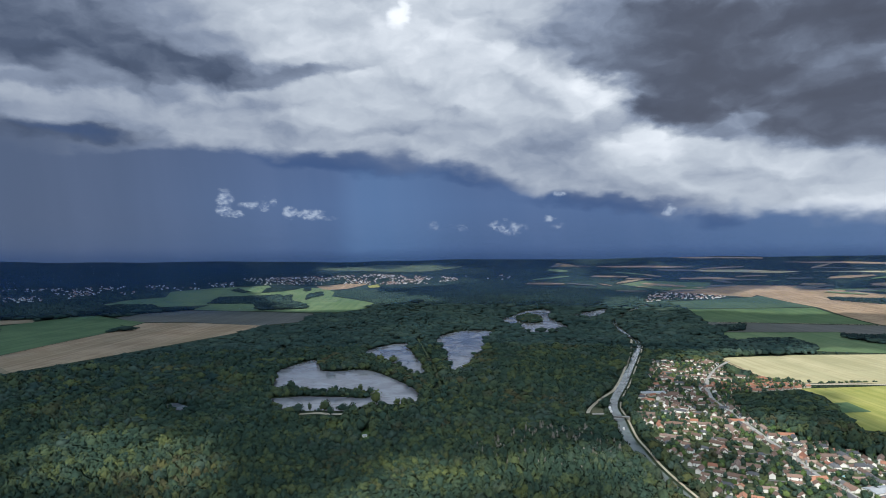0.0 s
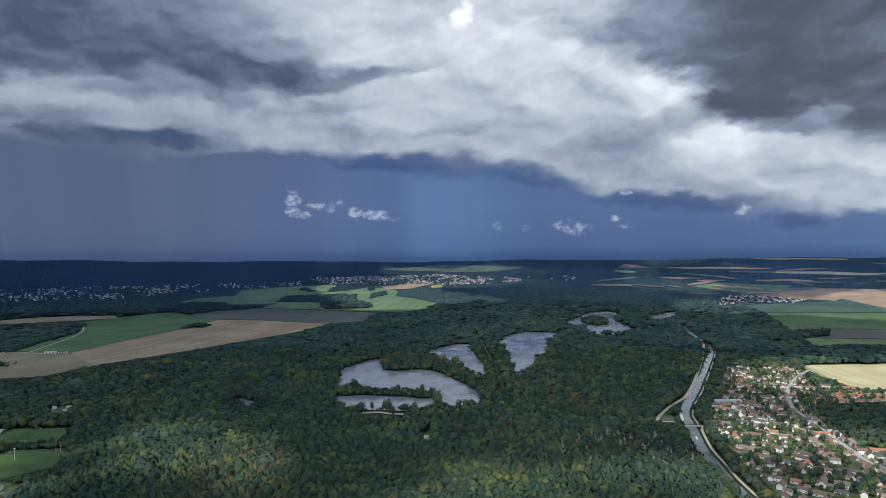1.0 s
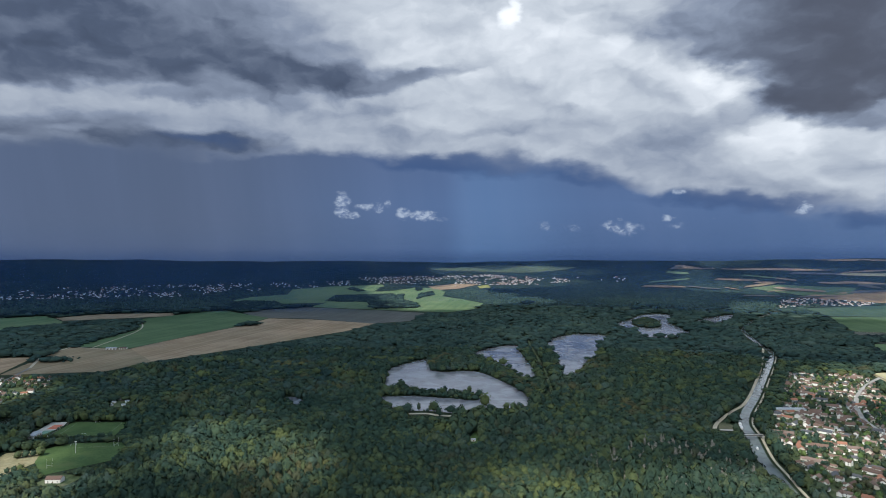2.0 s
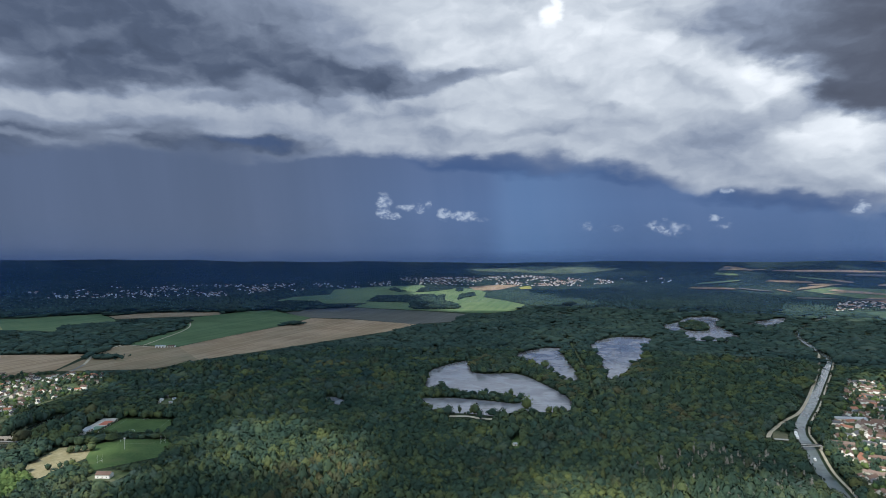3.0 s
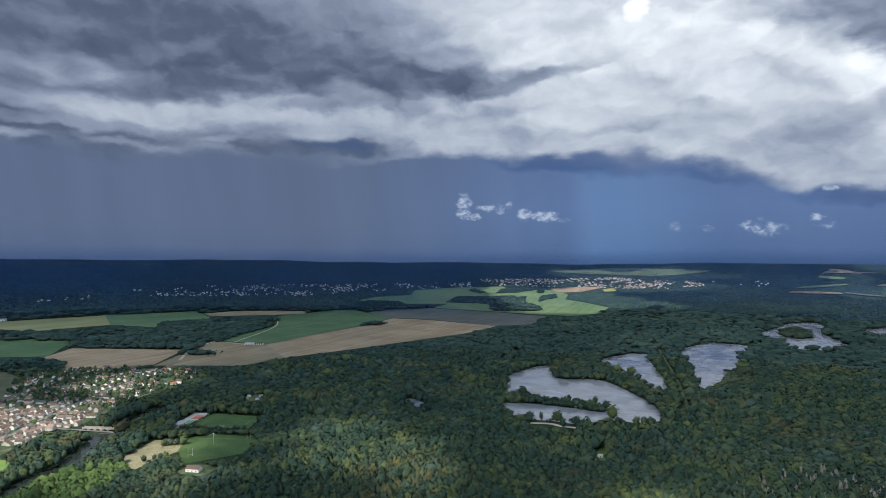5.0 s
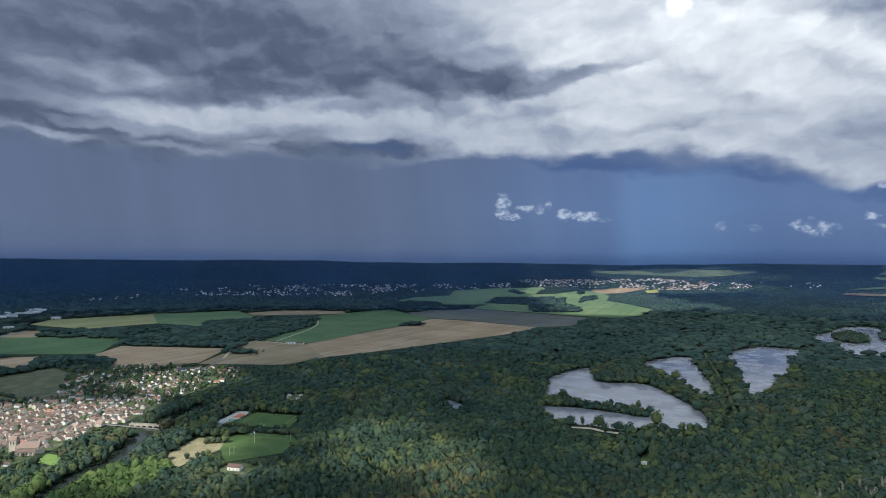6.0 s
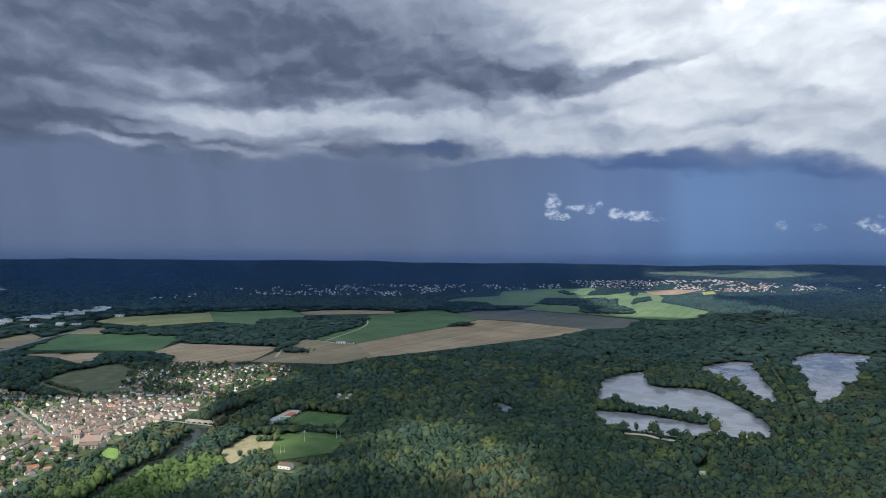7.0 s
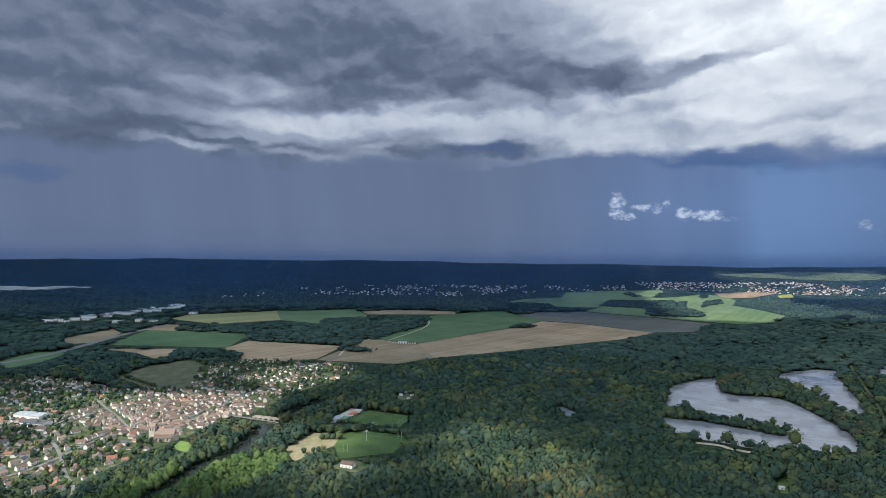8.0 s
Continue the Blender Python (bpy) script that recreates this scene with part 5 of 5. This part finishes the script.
        name, w, d, e, r, wall, roof, label, storeys, chimneys, hip = KINDS[kind]
        ob = DONE[kind] = house_kind(name, w, d, e, r, M[wall], M[roof], label, name.replace("_", " "), storeys, chimneys, hip, (0.5, -0.45, 0.0, 0.4, 0.0, -0.5, 0.3, 0.0)[kind])
        ob.matrix_basis = m
        ob.scale = (1, 1, 1)
    if group:
        ob["group"] = group
    return ob


def nearest_turn(x, y, lines):
    best, turn = 1e9, 0.0
    for line in lines:
        for (x0, y0), (x1, y1) in zip(line, line[1:]):
            dx, dy = x1 - x0, y1 - y0
            t = min(1, max(0, ((x - x0) * dx + (y - y0) * dy) / (dx * dx + dy * dy)))
            d = math.hypot(x - x0 - t * dx, y - y0 - t * dy)
            if d < best:
                best, turn = d, math.degrees(math.atan2(dy, dx))
    return turn, best


taken, homes = [], []


def free(x, y, gap):
    return all((x - a) ** 2 + (y - b) ** 2 > gap * gap for a, b in taken)


pick = random.Random(5)
CHURCH = (-838, 562)
CORE = (-970, 665)
lots = []
for line in LANES + STREETS:
    here = course(line, 8)
    town = line in STREETS
    a, b = ribbon(here, 24 if town else 18)
    for row in (a, b):
        run = 0.0
        for i in range(1, len(row)):
            run += math.dist(row[i], row[i - 1])
            core = town and math.dist(row[i], CORE) < 190
            if run < (10 if core else 12 if town else 10.5):
                continue
            run = 0.0
            lots.append((row[i][0] + pick.uniform(-2, 2), row[i][1] + pick.uniform(-2, 2), core))
for poly, gap in ((VILLAGE, 17), (TOWN, 18)):
    lots += [(x, y, False) for x, y in scatter(poly, gap, 11, 2) if pick.random() < 0.74 + 0.6 * noise.noise(Vector((x / 90, y / 90, 1.0)))]
lots += [(x, y, True) for x, y in scatter([(-1080, 600), (-1040, 770), (-930, 800), (-862, 720), (-850, 640), (-900, 545), (-1000, 545)], 8.6, 12, 2)]
for x, y, core in lots:
    town = x < 0
    if math.dist((x, y), CHURCH) < 34 or used(x, y) in (3, 8, 9) or not inside(np.array([x]), np.array([y]), TOWN if town else VILLAGE)[0] or not free(x, y, 7.8 if core else 10.5 if town else 9.2):
        continue
    turn, d = nearest_turn(x, y, STREETS if town else LANES)
    if d < (6.5 if core else 7.5):
        continue
    taken.append((x, y))
    if core:
        kind, turn = pick.choice((5, 6, 5, 6, 1)), turn + pick.choice((0, 0, 0, 90)) + pick.uniform(-7, 7)
    else:
        kind = pick.choice((0, 0, 0, 2, 2, 1, 3, 4, 5, 7) if town else (0, 0, 0, 0, 1, 2, 2, 3, 4, 4, 7, 6))
        if 512 < x < 690 and 1130 < y < 1235:
            kind = 3
        turn += pick.uniform(-6, 6) + (90 if pick.random() < (0.25 if d < 20 else 0.5) else 0)
    homes.append((math.hypot(x, y), kind, x, y, turn, pick.uniform(0.55, 0.80) if core else pick.uniform(0.64, 0.92), pick.uniform(0.8, 1.5 if town else 2.1), town))
homes.sort()
near_homes = [h for h in homes if KINDS[h[1]][0] != "town_house"][:290] + [h for h in homes if KINDS[h[1]][0] == "town_house"][:110]
for _, kind, x, y, turn, size, long, town in near_homes:
    settle(kind, x, y, turn, size, "town houses" if town else "village houses", long)


def quarter(name, rows, label):
    """Houses too far off to tell apart singly, as one object."""
    verts, faces, mats, slots = [], [], [], ["render_w", "render_c", "tile_b", "tile_p", "tile_r", "tile_g", "pane"]
    for kind, x, y, turn, size, long in rows:
        _, w, d, e, r, wall, roof, *_ = KINDS[kind]
        m = pose(x, y, float(land(x, y)) + 0.3, 0, 0, turn) @ Matrix.Diagonal((size * long, size, size, 1))

        def add(pts, polys, slot):
            k = len(verts)
            verts.extend((m @ Vector(p))[:] for p in pts)
            faces.extend([tuple(k + i for i in q) for q in polys])
            mats.extend([slots.index(slot)] * len(polys))

        hx, hy = w / 2, d / 2
        add([(-hx, -hy, 0), (hx, -hy, 0), (hx, hy, 0), (-hx, hy, 0), (-hx, -hy, e), (hx, -hy, e), (hx, hy, e), (-hx, hy, e), (-hx, 0, e + r - 0.1), (hx, 0, e + r - 0.1)],
            [(0, 1, 5, 4), (2, 3, 7, 6), (1, 2, 6, 9, 5), (3, 0, 4, 8, 7)], wall)
        o, t = 0.35, 0.25
        z = e - r * o / hy
        add([(-hx - o, -hy - o, z), (hx + o, -hy - o, z), (hx + o, 0, e + r), (-hx - o, 0, e + r), (hx + o, hy + o, z), (-hx - o, hy + o, z),
             (-hx - o, -hy - o, z + t), (hx + o, -hy - o, z + t), (hx + o, 0, e + r + t), (-hx - o, 0, e + r + t), (hx + o, hy + o, z + t), (-hx - o, hy + o, z + t)],
            [(6, 7, 8, 9), (9, 8, 10, 11), (0, 1, 7, 6), (1, 2, 8, 7), (2, 4, 10, 8), (4, 5, 11, 10), (5, 3, 9, 11), (3, 0, 6, 9)], roof)
        for side in (-1, 1):
            for px in (-w * 0.3, w * 0.3):
                yy = side * (hy + 0.04)
                add([(px - 0.55, yy, 1.0), (px + 0.55, yy, 1.0), (px + 0.55, yy, 2.3), (px - 0.55, yy, 2.3)], [(0, 1, 2, 3)], "pane")
    me = bpy.data.meshes.new(name)
    me.from_pydata(verts, [], faces)
    for s in slots:
        me.materials.append(M[s])
    me.polygons.foreach_set("material_index", mats)
    return tagged(new(name, me), label, "houses", "", "stuff")


rest = [h for h in homes if h not in near_homes]
quarter("town_quarter", [h[1:7] for h in rest if h[7]], "pale houses with brown and pink roofs across the town")
if any(not h[7] for h in rest):
    quarter("village_quarter", [h[1:7] for h in rest if not h[7]], "pale houses with tiled roofs at the village's far side")
quarter("far_houses", [(far_pick.choice((0, 0, 2, 1, 3)), x, y, far_pick.uniform(0, 180), far_pick.uniform(0.6, 0.95), 1.25) for x, y in FAR_HOMES], "scattered pale houses of far-off towns among woods")

# garden trees and hedges
g = np.concatenate([scatter(VILLAGE, 7, 21, 2), scatter(TOWN, 7.5, 22, 2)])
t = np.array(taken)
dist = np.array([np.min(np.hypot(t[:, 0] - x, t[:, 1] - y)) for x, y in g])
core = np.hypot(g[:, 0] - CORE[0], g[:, 1] - CORE[1]) < 170
thick = np.array([noise.noise(Vector((x / 70, y / 70, 5.0))) for x, y in g])
g = g[(dist > 5.5) & ~(core & (rng.random(len(g)) < 0.8)) & (rng.random(len(g)) < np.where(g[:, 0] > 0, 0.62, 0.55) + 1.0 * thick)]
hh = rng.uniform(2.5, 9.5, len(g))
light = rng.random(len(g)) < 0.18
rows = np.column_stack([g, np.clip(hh * 0.5, 1.6, 4.2), hh])
plant("garden_trees", rows[~light], MID, M["leaf"], "small dark garden trees and hedges between the houses", "garden trees")
plant("garden_shrubs", rows[light], MID, M["leaf_light"], "light green garden trees and shrubs between the houses", "garden trees")

# single trees along the river: trunk and crown
CROWNS = [mesh_of("crown", v * (1, 1, 0.5), f, M["leaf_light" if k % 3 else "leaf"]) for k, (v, f) in enumerate(NEAR)]
for k, me in enumerate(CROWNS):
    me.polygons.foreach_set("use_smooth", np.ones(len(me.polygons), bool))
    for key, value in (("tint", 0.25 + 0.1 * k), ("breed", 0.5)):
        me.attributes.new(key, "FLOAT", "POINT").data.foreach_set("value", np.full(len(me.vertices), value, np.float32))
    o = NEAR[k][0] - (0, 0, 0.75)
    soft_normals(me, o / np.linalg.norm(o, axis=1)[:, None])


def river_tree(x, y, rad, h, k):
    root = new("tree")
    root.location = (x, y, 0.2)
    bm = tube(bmesh.new(), (0, 0, -0.3), (0, 0, h * 0.5), h * 0.028 + 0.08, h * 0.012 + 0.04)
    for a in range(3):
        c, s = math.cos(a * 2.1 + k), math.sin(a * 2.1 + k)
        tube(bm, (0, 0, h * 0.3), (c * rad * 0.5, s * rad * 0.5, h * 0.6), 0.12, 0.05, 5)
    part("trunk", bm, M["bark"], root)
    crown = new("crown", CROWNS[k % len(CROWNS)])
    crown.parent, crown.location, crown.scale = root, (0, 0, h * 0.12), (rad, rad, h * 0.9)
    crown.rotation_euler = (0, 0, k * 1.7)
    return tagged(root, "light green leafy tree on the river bank", "tree", "trees along the river")


banks = near[bank_trees]
banks = banks[np.argsort(np.hypot(banks[:, 0], banks[:, 1]))]
for k, (x, y, rad, h) in enumerate(banks[:280]):
    river_tree(float(x), float(y), float(rad) * 1.15, float(h) * 1.1, k)
if len(banks) > 280:
    plant("riverside_trees", banks[280:], NEAR, M["leaf_light"], "light green trees along the upper river", "trees")

# ---- single buildings and works ----
def at(thing, x, y, turn=0.0, z=0.3):
    thing.matrix_basis = pose(x, y, float(land(x, y)) + z, 0, 0, turn)
    return thing


def roof_prism(x0, x1, y0, y1, e, r, over=0.4, thick=0.25):
    """Two slopes with thickness; the ridge runs along x."""
    bm, ym = bmesh.new(), (y0 + y1) / 2
    x0, x1, drop = x0 - over, x1 + over, r * over / ((y1 - y0) / 2)
    rings = []
    for x in (x0, x1):
        rings.append([bm.verts.new((x, y, z)) for y, z in ((y0 - over, e - drop), (ym, e + r), (y1 + over, e - drop), (y1 + over, e - drop + thick), (ym, e + r + thick), (y0 - over, e - drop + thick))])
    for i in range(6):
        j = (i + 1) % 6
        bm.faces.new((rings[0][i], rings[0][j], rings[1][j], rings[1][i]))
    for q in rings:
        bm.faces.new((q[0], q[1], q[4], q[5]))
        bm.faces.new((q[1], q[2], q[3], q[4]))
    return bm


def gabled(x0, x1, y0, y1, e, r):
    bm, ym = bmesh.new(), (y0 + y1) / 2
    rings = [[bm.verts.new((x, y, z)) for y, z in ((y0, 0), (y0, e), (ym, e + r), (y1, e), (y1, 0))] for x in (x0, x1)]
    for i in range(4):
        bm.faces.new((rings[0][i], rings[0][i + 1], rings[1][i + 1], rings[1][i]))
    for q in rings:
        bm.faces.new(q)
    return bm


def church():
    c = tagged(new("church"), "old limestone church with a square tower and tiled nave roof", "church")
    tower = part("tower", boxed(-21, -13, -4, 4, 0, 19), M["stone"], c)
    part("string_course", boxed(-21.2, -12.8, -4.2, 4.2, 12.0, 12.5), M["stone"], tower)
    for s in (-1, 1):
        for x in (-18.6, -15.4):
            part("belfry_opening", boxed(x - 0.6, x + 0.6, min(s * 3.9, s * 4.06), max(s * 3.9, s * 4.06), 13.6, 16.8), M["pane"], tower, "dark arched belfry opening")
    part("tower_roof", roof_prism(-21, -13, -4, 4, 19, 4), M["tile_p"], c)
    part("nave", gabled(-13, 14, -6, 6, 9, 6.5), M["stone"], c)
    part("nave_roof", roof_prism(-13, 14, -6, 6, 9, 6.5), M["tile_p"], c)
    bm = bmesh.new()
    for k in range(7):
        a = -math.pi / 2 + math.pi * k / 6
        for z in (0, 8):
            bm.verts.new((14 + 5 * math.cos(a), 5 * math.sin(a), z))
    bm.verts.ensure_lookup_table()
    v = bm.verts[:]
    for k in range(6):
        bm.faces.new((v[2 * k], v[2 * k + 2], v[2 * k + 3], v[2 * k + 1]))
    part("apse", bm, M["stone"], c)
    bm = bmesh.new()
    top = bm.verts.new((14, 0, 12))
    ring = [bm.verts.new((14 + 5.4 * math.cos(-math.pi / 2 + math.pi * k / 6), 5.4 * math.sin(-math.pi / 2 + math.pi * k / 6), 7.9)) for k in range(7)]
    for a, b in zip(ring, ring[1:]):
        bm.faces.new((a, b, top))
    part("apse_roof", bm, M["tile_p"], c)
    for s in (-1, 1):
        lo, hi = sorted((s * 6, s * 10))
        part("aisle", boxed(-12, 12, lo, hi, 0, 4.8), M["stone"], c)
        bm = bmesh.new()
        q = [bm.verts.new((x, s * y, z)) for x in (-12.3, 12.3) for y, z in ((10.4, 4.7), (5.9, 7.4), (5.9, 7.7), (10.4, 5.0))]
        for f in ((0, 1, 5, 4), (3, 2, 6, 7), (0, 3, 7, 4), (1, 2, 6, 5), (0, 1, 2, 3), (4, 5, 6, 7)):
            bm.faces.new([q[i] for i in f])
        part("aisle_roof", bm, M["tile_p"], c)
        for k in range(5):
            x = -10 + 5 * k
            lo, hi = sorted((s * 9.9, s * 11.2))
            part("buttress", boxed(x - 0.5, x + 0.5, lo, hi, 0, 4.2), M["stone"], c)
            if k < 4:
                lo, hi = sorted((s * 9.9, s * 10.06))
                part("church_window", boxed(x + 1.8, x + 3.2, lo, hi, 1.4, 3.8), M["pane"], c, "dark arched window")
    return c


at(church(), -842, 566, 37)


def stone_bridge(length=50.0, width=6.0, arches=5):
    b = tagged(new("stone_bridge"), "old pale stone bridge with low arches over the river", "bridge")
    bay, top = length / arches, 3.9
    for k in range(arches):
        bm = bmesh.new()
        x0 = -length / 2 + k * bay
        cols = []
        for i in range(13):
            u = i / 12
            d = abs(u - 0.5) * bay
            z = -0.2 if d > bay * 0.40 else 0.4 + 2.3 * math.sqrt(max(0.0, 1 - (d / (bay * 0.40)) ** 2))
            cols.append([bm.verts.new((x0 + u * bay, y, zz)) for y in (-width / 2, width / 2) for zz in (z, top)])
        for a, c in zip(cols, cols[1:]):
            bm.faces.new((a[0], c[0], c[1], a[1]))
            bm.faces.new((a[2], a[3], c[3], c[2]))
            bm.faces.new((a[0], a[2], c[2], c[0]))
            bm.faces.new((a[1], c[1], c[3], a[3]))
        part("arch", bm, M["stone_old"], b)
    part("roadway", boxed(-length / 2, length / 2, -width / 2 + 0.4, width / 2 - 0.4, top, top + 0.15), M["road"], b, "asphalt roadway")
    for s in (-1, 1):
        lo, hi = sorted((s * (width / 2 - 0.4), s * width / 2))
        part("parapet", boxed(-length / 2, length / 2, lo, hi, top, top + 1.1), M["stone_old"], b)
    return b


at(stone_bridge(), -816, 722, 16)


def canal_bridge():
    b = tagged(new("canal_bridge"), "flat concrete road bridge across the canal", "bridge")
    part("deck", boxed(-16, 16, -3.5, 3.5, 4.2, 5.0), M["concrete"], b)
    for s in (-1, 1):
        lo, hi = sorted((s * 12, s * 15))
        part("abutment", boxed(lo, hi, -3.4, 3.4, -0.3, 4.2), M["concrete"], b)
        lo, hi = sorted((s * 3.3, s * 3.5))
        part("railing", boxed(-16, 16, lo, hi, 5.0, 6.0), M["paint_d"], b, "dark metal railing")
    return b


at(canal_bridge(), 271, 955, 8)


def boat(length, beam, label):
    b = tagged(new("boat"), label, "boat")
    bm = bmesh.new()
    rows = []
    for u, w in ((-0.5, 0.75), (-0.2, 1.0), (0.25, 0.95), (0.42, 0.55), (0.5, 0.06)):
        rows.append([bm.verts.new((u * length, s * w * beam / 2 * k, z)) for s, k, z in ((-1, 1, 0.9), (-1, 0.75, -0.1), (1, 0.75, -0.1), (1, 1, 0.9))])
    for a, c in zip(rows, rows[1:]):
        for i in range(4):
            j = (i + 1) % 4
            bm.faces.new((a[i], a[j], c[j], c[i]))
    bm.faces.new(rows[0])
    bm.faces.new(rows[-1])
    part("hull", bm, M["paint_w"], b)
    cabin = part("cabin", boxed(-length * 0.38, length * 0.18, -beam * 0.36, beam * 0.36, 0.9, 2.3), M["paint_w"], b)
    for s in (-1, 1):
        lo, hi = sorted((s * beam * 0.35, s * beam * 0.37))
        part("cabin_window", boxed(-length * 0.3, length * 0.1, lo, hi, 1.5, 2.0), M["pane"], cabin, "dark window band")
    return b


at(boat(18, 4.2, "white cabin cruiser moored on the canal"), 272, 1010, 78, 0.6)
at(boat(24, 4.8, "long white barge moored by the lock"), 276, 1032, 76, 0.6)
at(boat(9, 3.0, "small white boat on the canal"), 262, 905, 82, 0.6)


def hall(w, d, h, roof, label, category="hall"):
    b = tagged(new("industrial_hall"), label, category)
    part("wall", gabled(-w / 2, w / 2, -d / 2, d / 2, h, 1.8), M["render_w"], b)
    part("roof", roof_prism(-w / 2, w / 2, -d / 2, d / 2, h, 1.8, 0.3, 0.3), M[roof], b)
    for k in range(3):
        x = -w * 0.3 + k * w * 0.3
        part("loading_door", boxed(x - 2, x + 2, -d / 2 - 0.15, -d / 2 + 0.1, 0, 4), M["wood"], b)
    return b


for k, (x, y, w, d) in enumerate(HALLS):
    at(hall(w, d, 6 + k % 3 * 2.5, "sheet", "large white industrial hall with a pale metal roof"), x, y, 35 + 8 * (k % 3))
at(hall(52, 24, 7, "sheet", "pale school building with a metal roof"), -1115, 505, 20)
at(hall(42, 22, 6, "tile_g", "low hall with a grey-blue roof"), -1065, 490, 20)
at(hall(24, 12, 5, "sheet", "small pale sports hall beside the courts"), -724, 782, 108)
at(hall(26, 14, 5, "sheet", "pale farm shed among fields"), -1222, 1566, 25, 0.5)
at(hall(20, 10, 4, "tile_b", "brown-roofed farm barn among fields"), -1196, 1580, 25, 0.5)
at(hall(46, 14, 5, "sheet", "long white building by the village canal side"), 380, 1130, 8)

at(hall(34, 18, 6, "sheet", "white workshop hall at the village edge"), 458, 650, 12)

club = house_kind("clubhouse", 17, 9, 4.2, 2.8, M["render_w"], M["tile_b"], "white clubhouse with a red-brown tiled roof by the rugby pitch", "clubhouse", 1, 0)
at(club, -556, 636, 12)
hut = house_kind("hut", 6, 4.5, 2.4, 1.4, M["render_w"], M["sheet"], "small white hut in a woodland clearing", "hut", 0, 0)
at(hut, -112, 875, 20)
for x, y, a in ((-760, 990, 10), (-742, 1000, 60), (-750, 970, 100), (-730, 975, 30), (-768, 1015, 0)):
    at(copy_thing(hut, pose(0, 0, 0)), x, y, a)


def rugby_goal(h=11.0):
    g = tagged(new("rugby_goal"), "white H-shaped rugby goal posts", "goal posts")
    for s in (-1, 1):
        part("post", tube(bmesh.new(), (s * 2.8, 0, -0.2), (s * 2.8, 0, h), 0.14, 0.10), M["paint_w"], g)
    part("crossbar", tube(bmesh.new(), (-2.8, 0, 3.0), (2.8, 0, 3.0), 0.10, 0.10), M["paint_w"], g)
    return g


goal = at(rugby_goal(), -600, 676, 60)
at(copy_thing(goal, pose(0, 0, 0)), -582, 768, 60)


def flood_mast():
    g = tagged(new("floodlight_mast"), "tall white floodlight mast beside the pitch", "mast")
    part("pole", tube(bmesh.new(), (0, 0, -0.2), (0, 0, 15), 0.22, 0.14), M["paint_w"], g)
    part("lamp_head", boxed(-1.2, 1.2, -0.2, 0.2, 14.4, 15.4), M["paint_w"], g)
    return g


at(flood_mast(), -612, 731, 20)


def football_goal():
    g = tagged(new("football_goal"), "white football goal frame", "goal")
    for s in (-1, 1):
        part("post", tube(bmesh.new(), (s * 3.66, 0, -0.1), (s * 3.66, 0, 2.44), 0.09, 0.09), M["paint_w"], g)
        part("stay", tube(bmesh.new(), (s * 3.66, 0, 2.44), (s * 3.66, 2.0, 0), 0.05, 0.05, 5), M["paint_w"], g)
    part("crossbar", tube(bmesh.new(), (-3.66, 0, 2.44), (3.66, 0, 2.44), 0.09, 0.09), M["paint_w"], g)
    return g


fg = at(football_goal(), -692, 868, 8)
at(copy_thing(fg, pose(0, 0, 0)), -664, 806, 188)
at(copy_thing(fg, pose(0, 0, 0)), -640, 760, 20)
for k, (a, b) in enumerate((((-722, 862), (-697, 792)), ((-655, 874), (-632, 814)), ((-722, 862), (-655, 874)), ((-697, 792), (-632, 814)), ((-640, 748), (-575, 770)))):
    strip("pitch_line_%d" % (k + 1), [a, b], 0.5, M["line"], 0.62, "white painted pitch line", "line", None, 0, 0)


def hedge(name, a, b, gap, rad, h, label):
    k = int(math.dist(a, b) / gap)
    u = np.linspace(0, 1, k)[:, None]
    p = np.array(a) * (1 - u) + np.array(b) * u + rng.uniform(-0.8, 0.8, (k, 2))
    p = p[rng.random(k) < 0.8]
    size = rng.uniform(0.55, 1.3, len(p))
    plant(name, np.column_stack([p, rad * size, h * size]), MID, M["leaf"], label, "hedge")


hedge("pitch_hedge", (-722, 776), (-608, 806), 3.6, 3.0, 6.0, "tall dark hedge between the two pitches")
hedge("court_hedge", (-709, 788), (-736, 868), 3.0, 1.8, 3.6, "clipped hedge beside the courts")
hedge("field_hedge", (740, 1222), (860, 1232), 5.0, 3.4, 4.0, "row of shrubs along a farm track")
hedge("field_hedge_east", (690, 1236), (726, 1232), 7.0, 4.5, 7.0, "clump of shrubs at a field corner")
hedge("meadow_trees", (-668, 700), (-650, 716), 5.0, 5.0, 9.0, "clump of dark trees beside the dry grass")
hedge("wall_trees", (-640, 640), (-625, 660), 5.0, 4.0, 8.0, "trees beside the rugby pitch")


hedge("pasture_edge", (-1340, 770), (-1190, 752), 6.0, 4.5, 6.0, "ragged hedge at the edge of the pasture")
hedge("pasture_line", (-1440, 990), (-1290, 945), 8.0, 3.5, 4.0, "line of shrubs between two pastures")


def pool(w, d):
    g = tagged(new("swimming_pool"), "turquoise garden swimming pool with a pale rim", "pool")
    bm = bmesh.new()
    box(bm, -w / 2 - 0.8, w / 2 + 0.8, -d / 2 - 0.8, -d / 2, 0, 0.3)
    box(bm, -w / 2 - 0.8, w / 2 + 0.8, d / 2, d / 2 + 0.8, 0, 0.3)
    box(bm, -w / 2 - 0.8, -w / 2, -d / 2, d / 2, 0, 0.3)
    box(bm, w / 2, w / 2 + 0.8, -d / 2, d / 2, 0, 0.3)
    part("rim", bm, M["concrete"], g)
    part("water", boxed(-w / 2, w / 2, -d / 2, d / 2, 0.0, 0.2), M["pool"], g)
    return g


at(pool(11, 6), 458, 706, 15)

# the wood goes on below the viewer
plant("home_wood", wood_spots(60, 545, -80, 46, 10.5, 0.0), FAR, M["leaf"], "dense broadleaf forest on the valley floor", "forest")
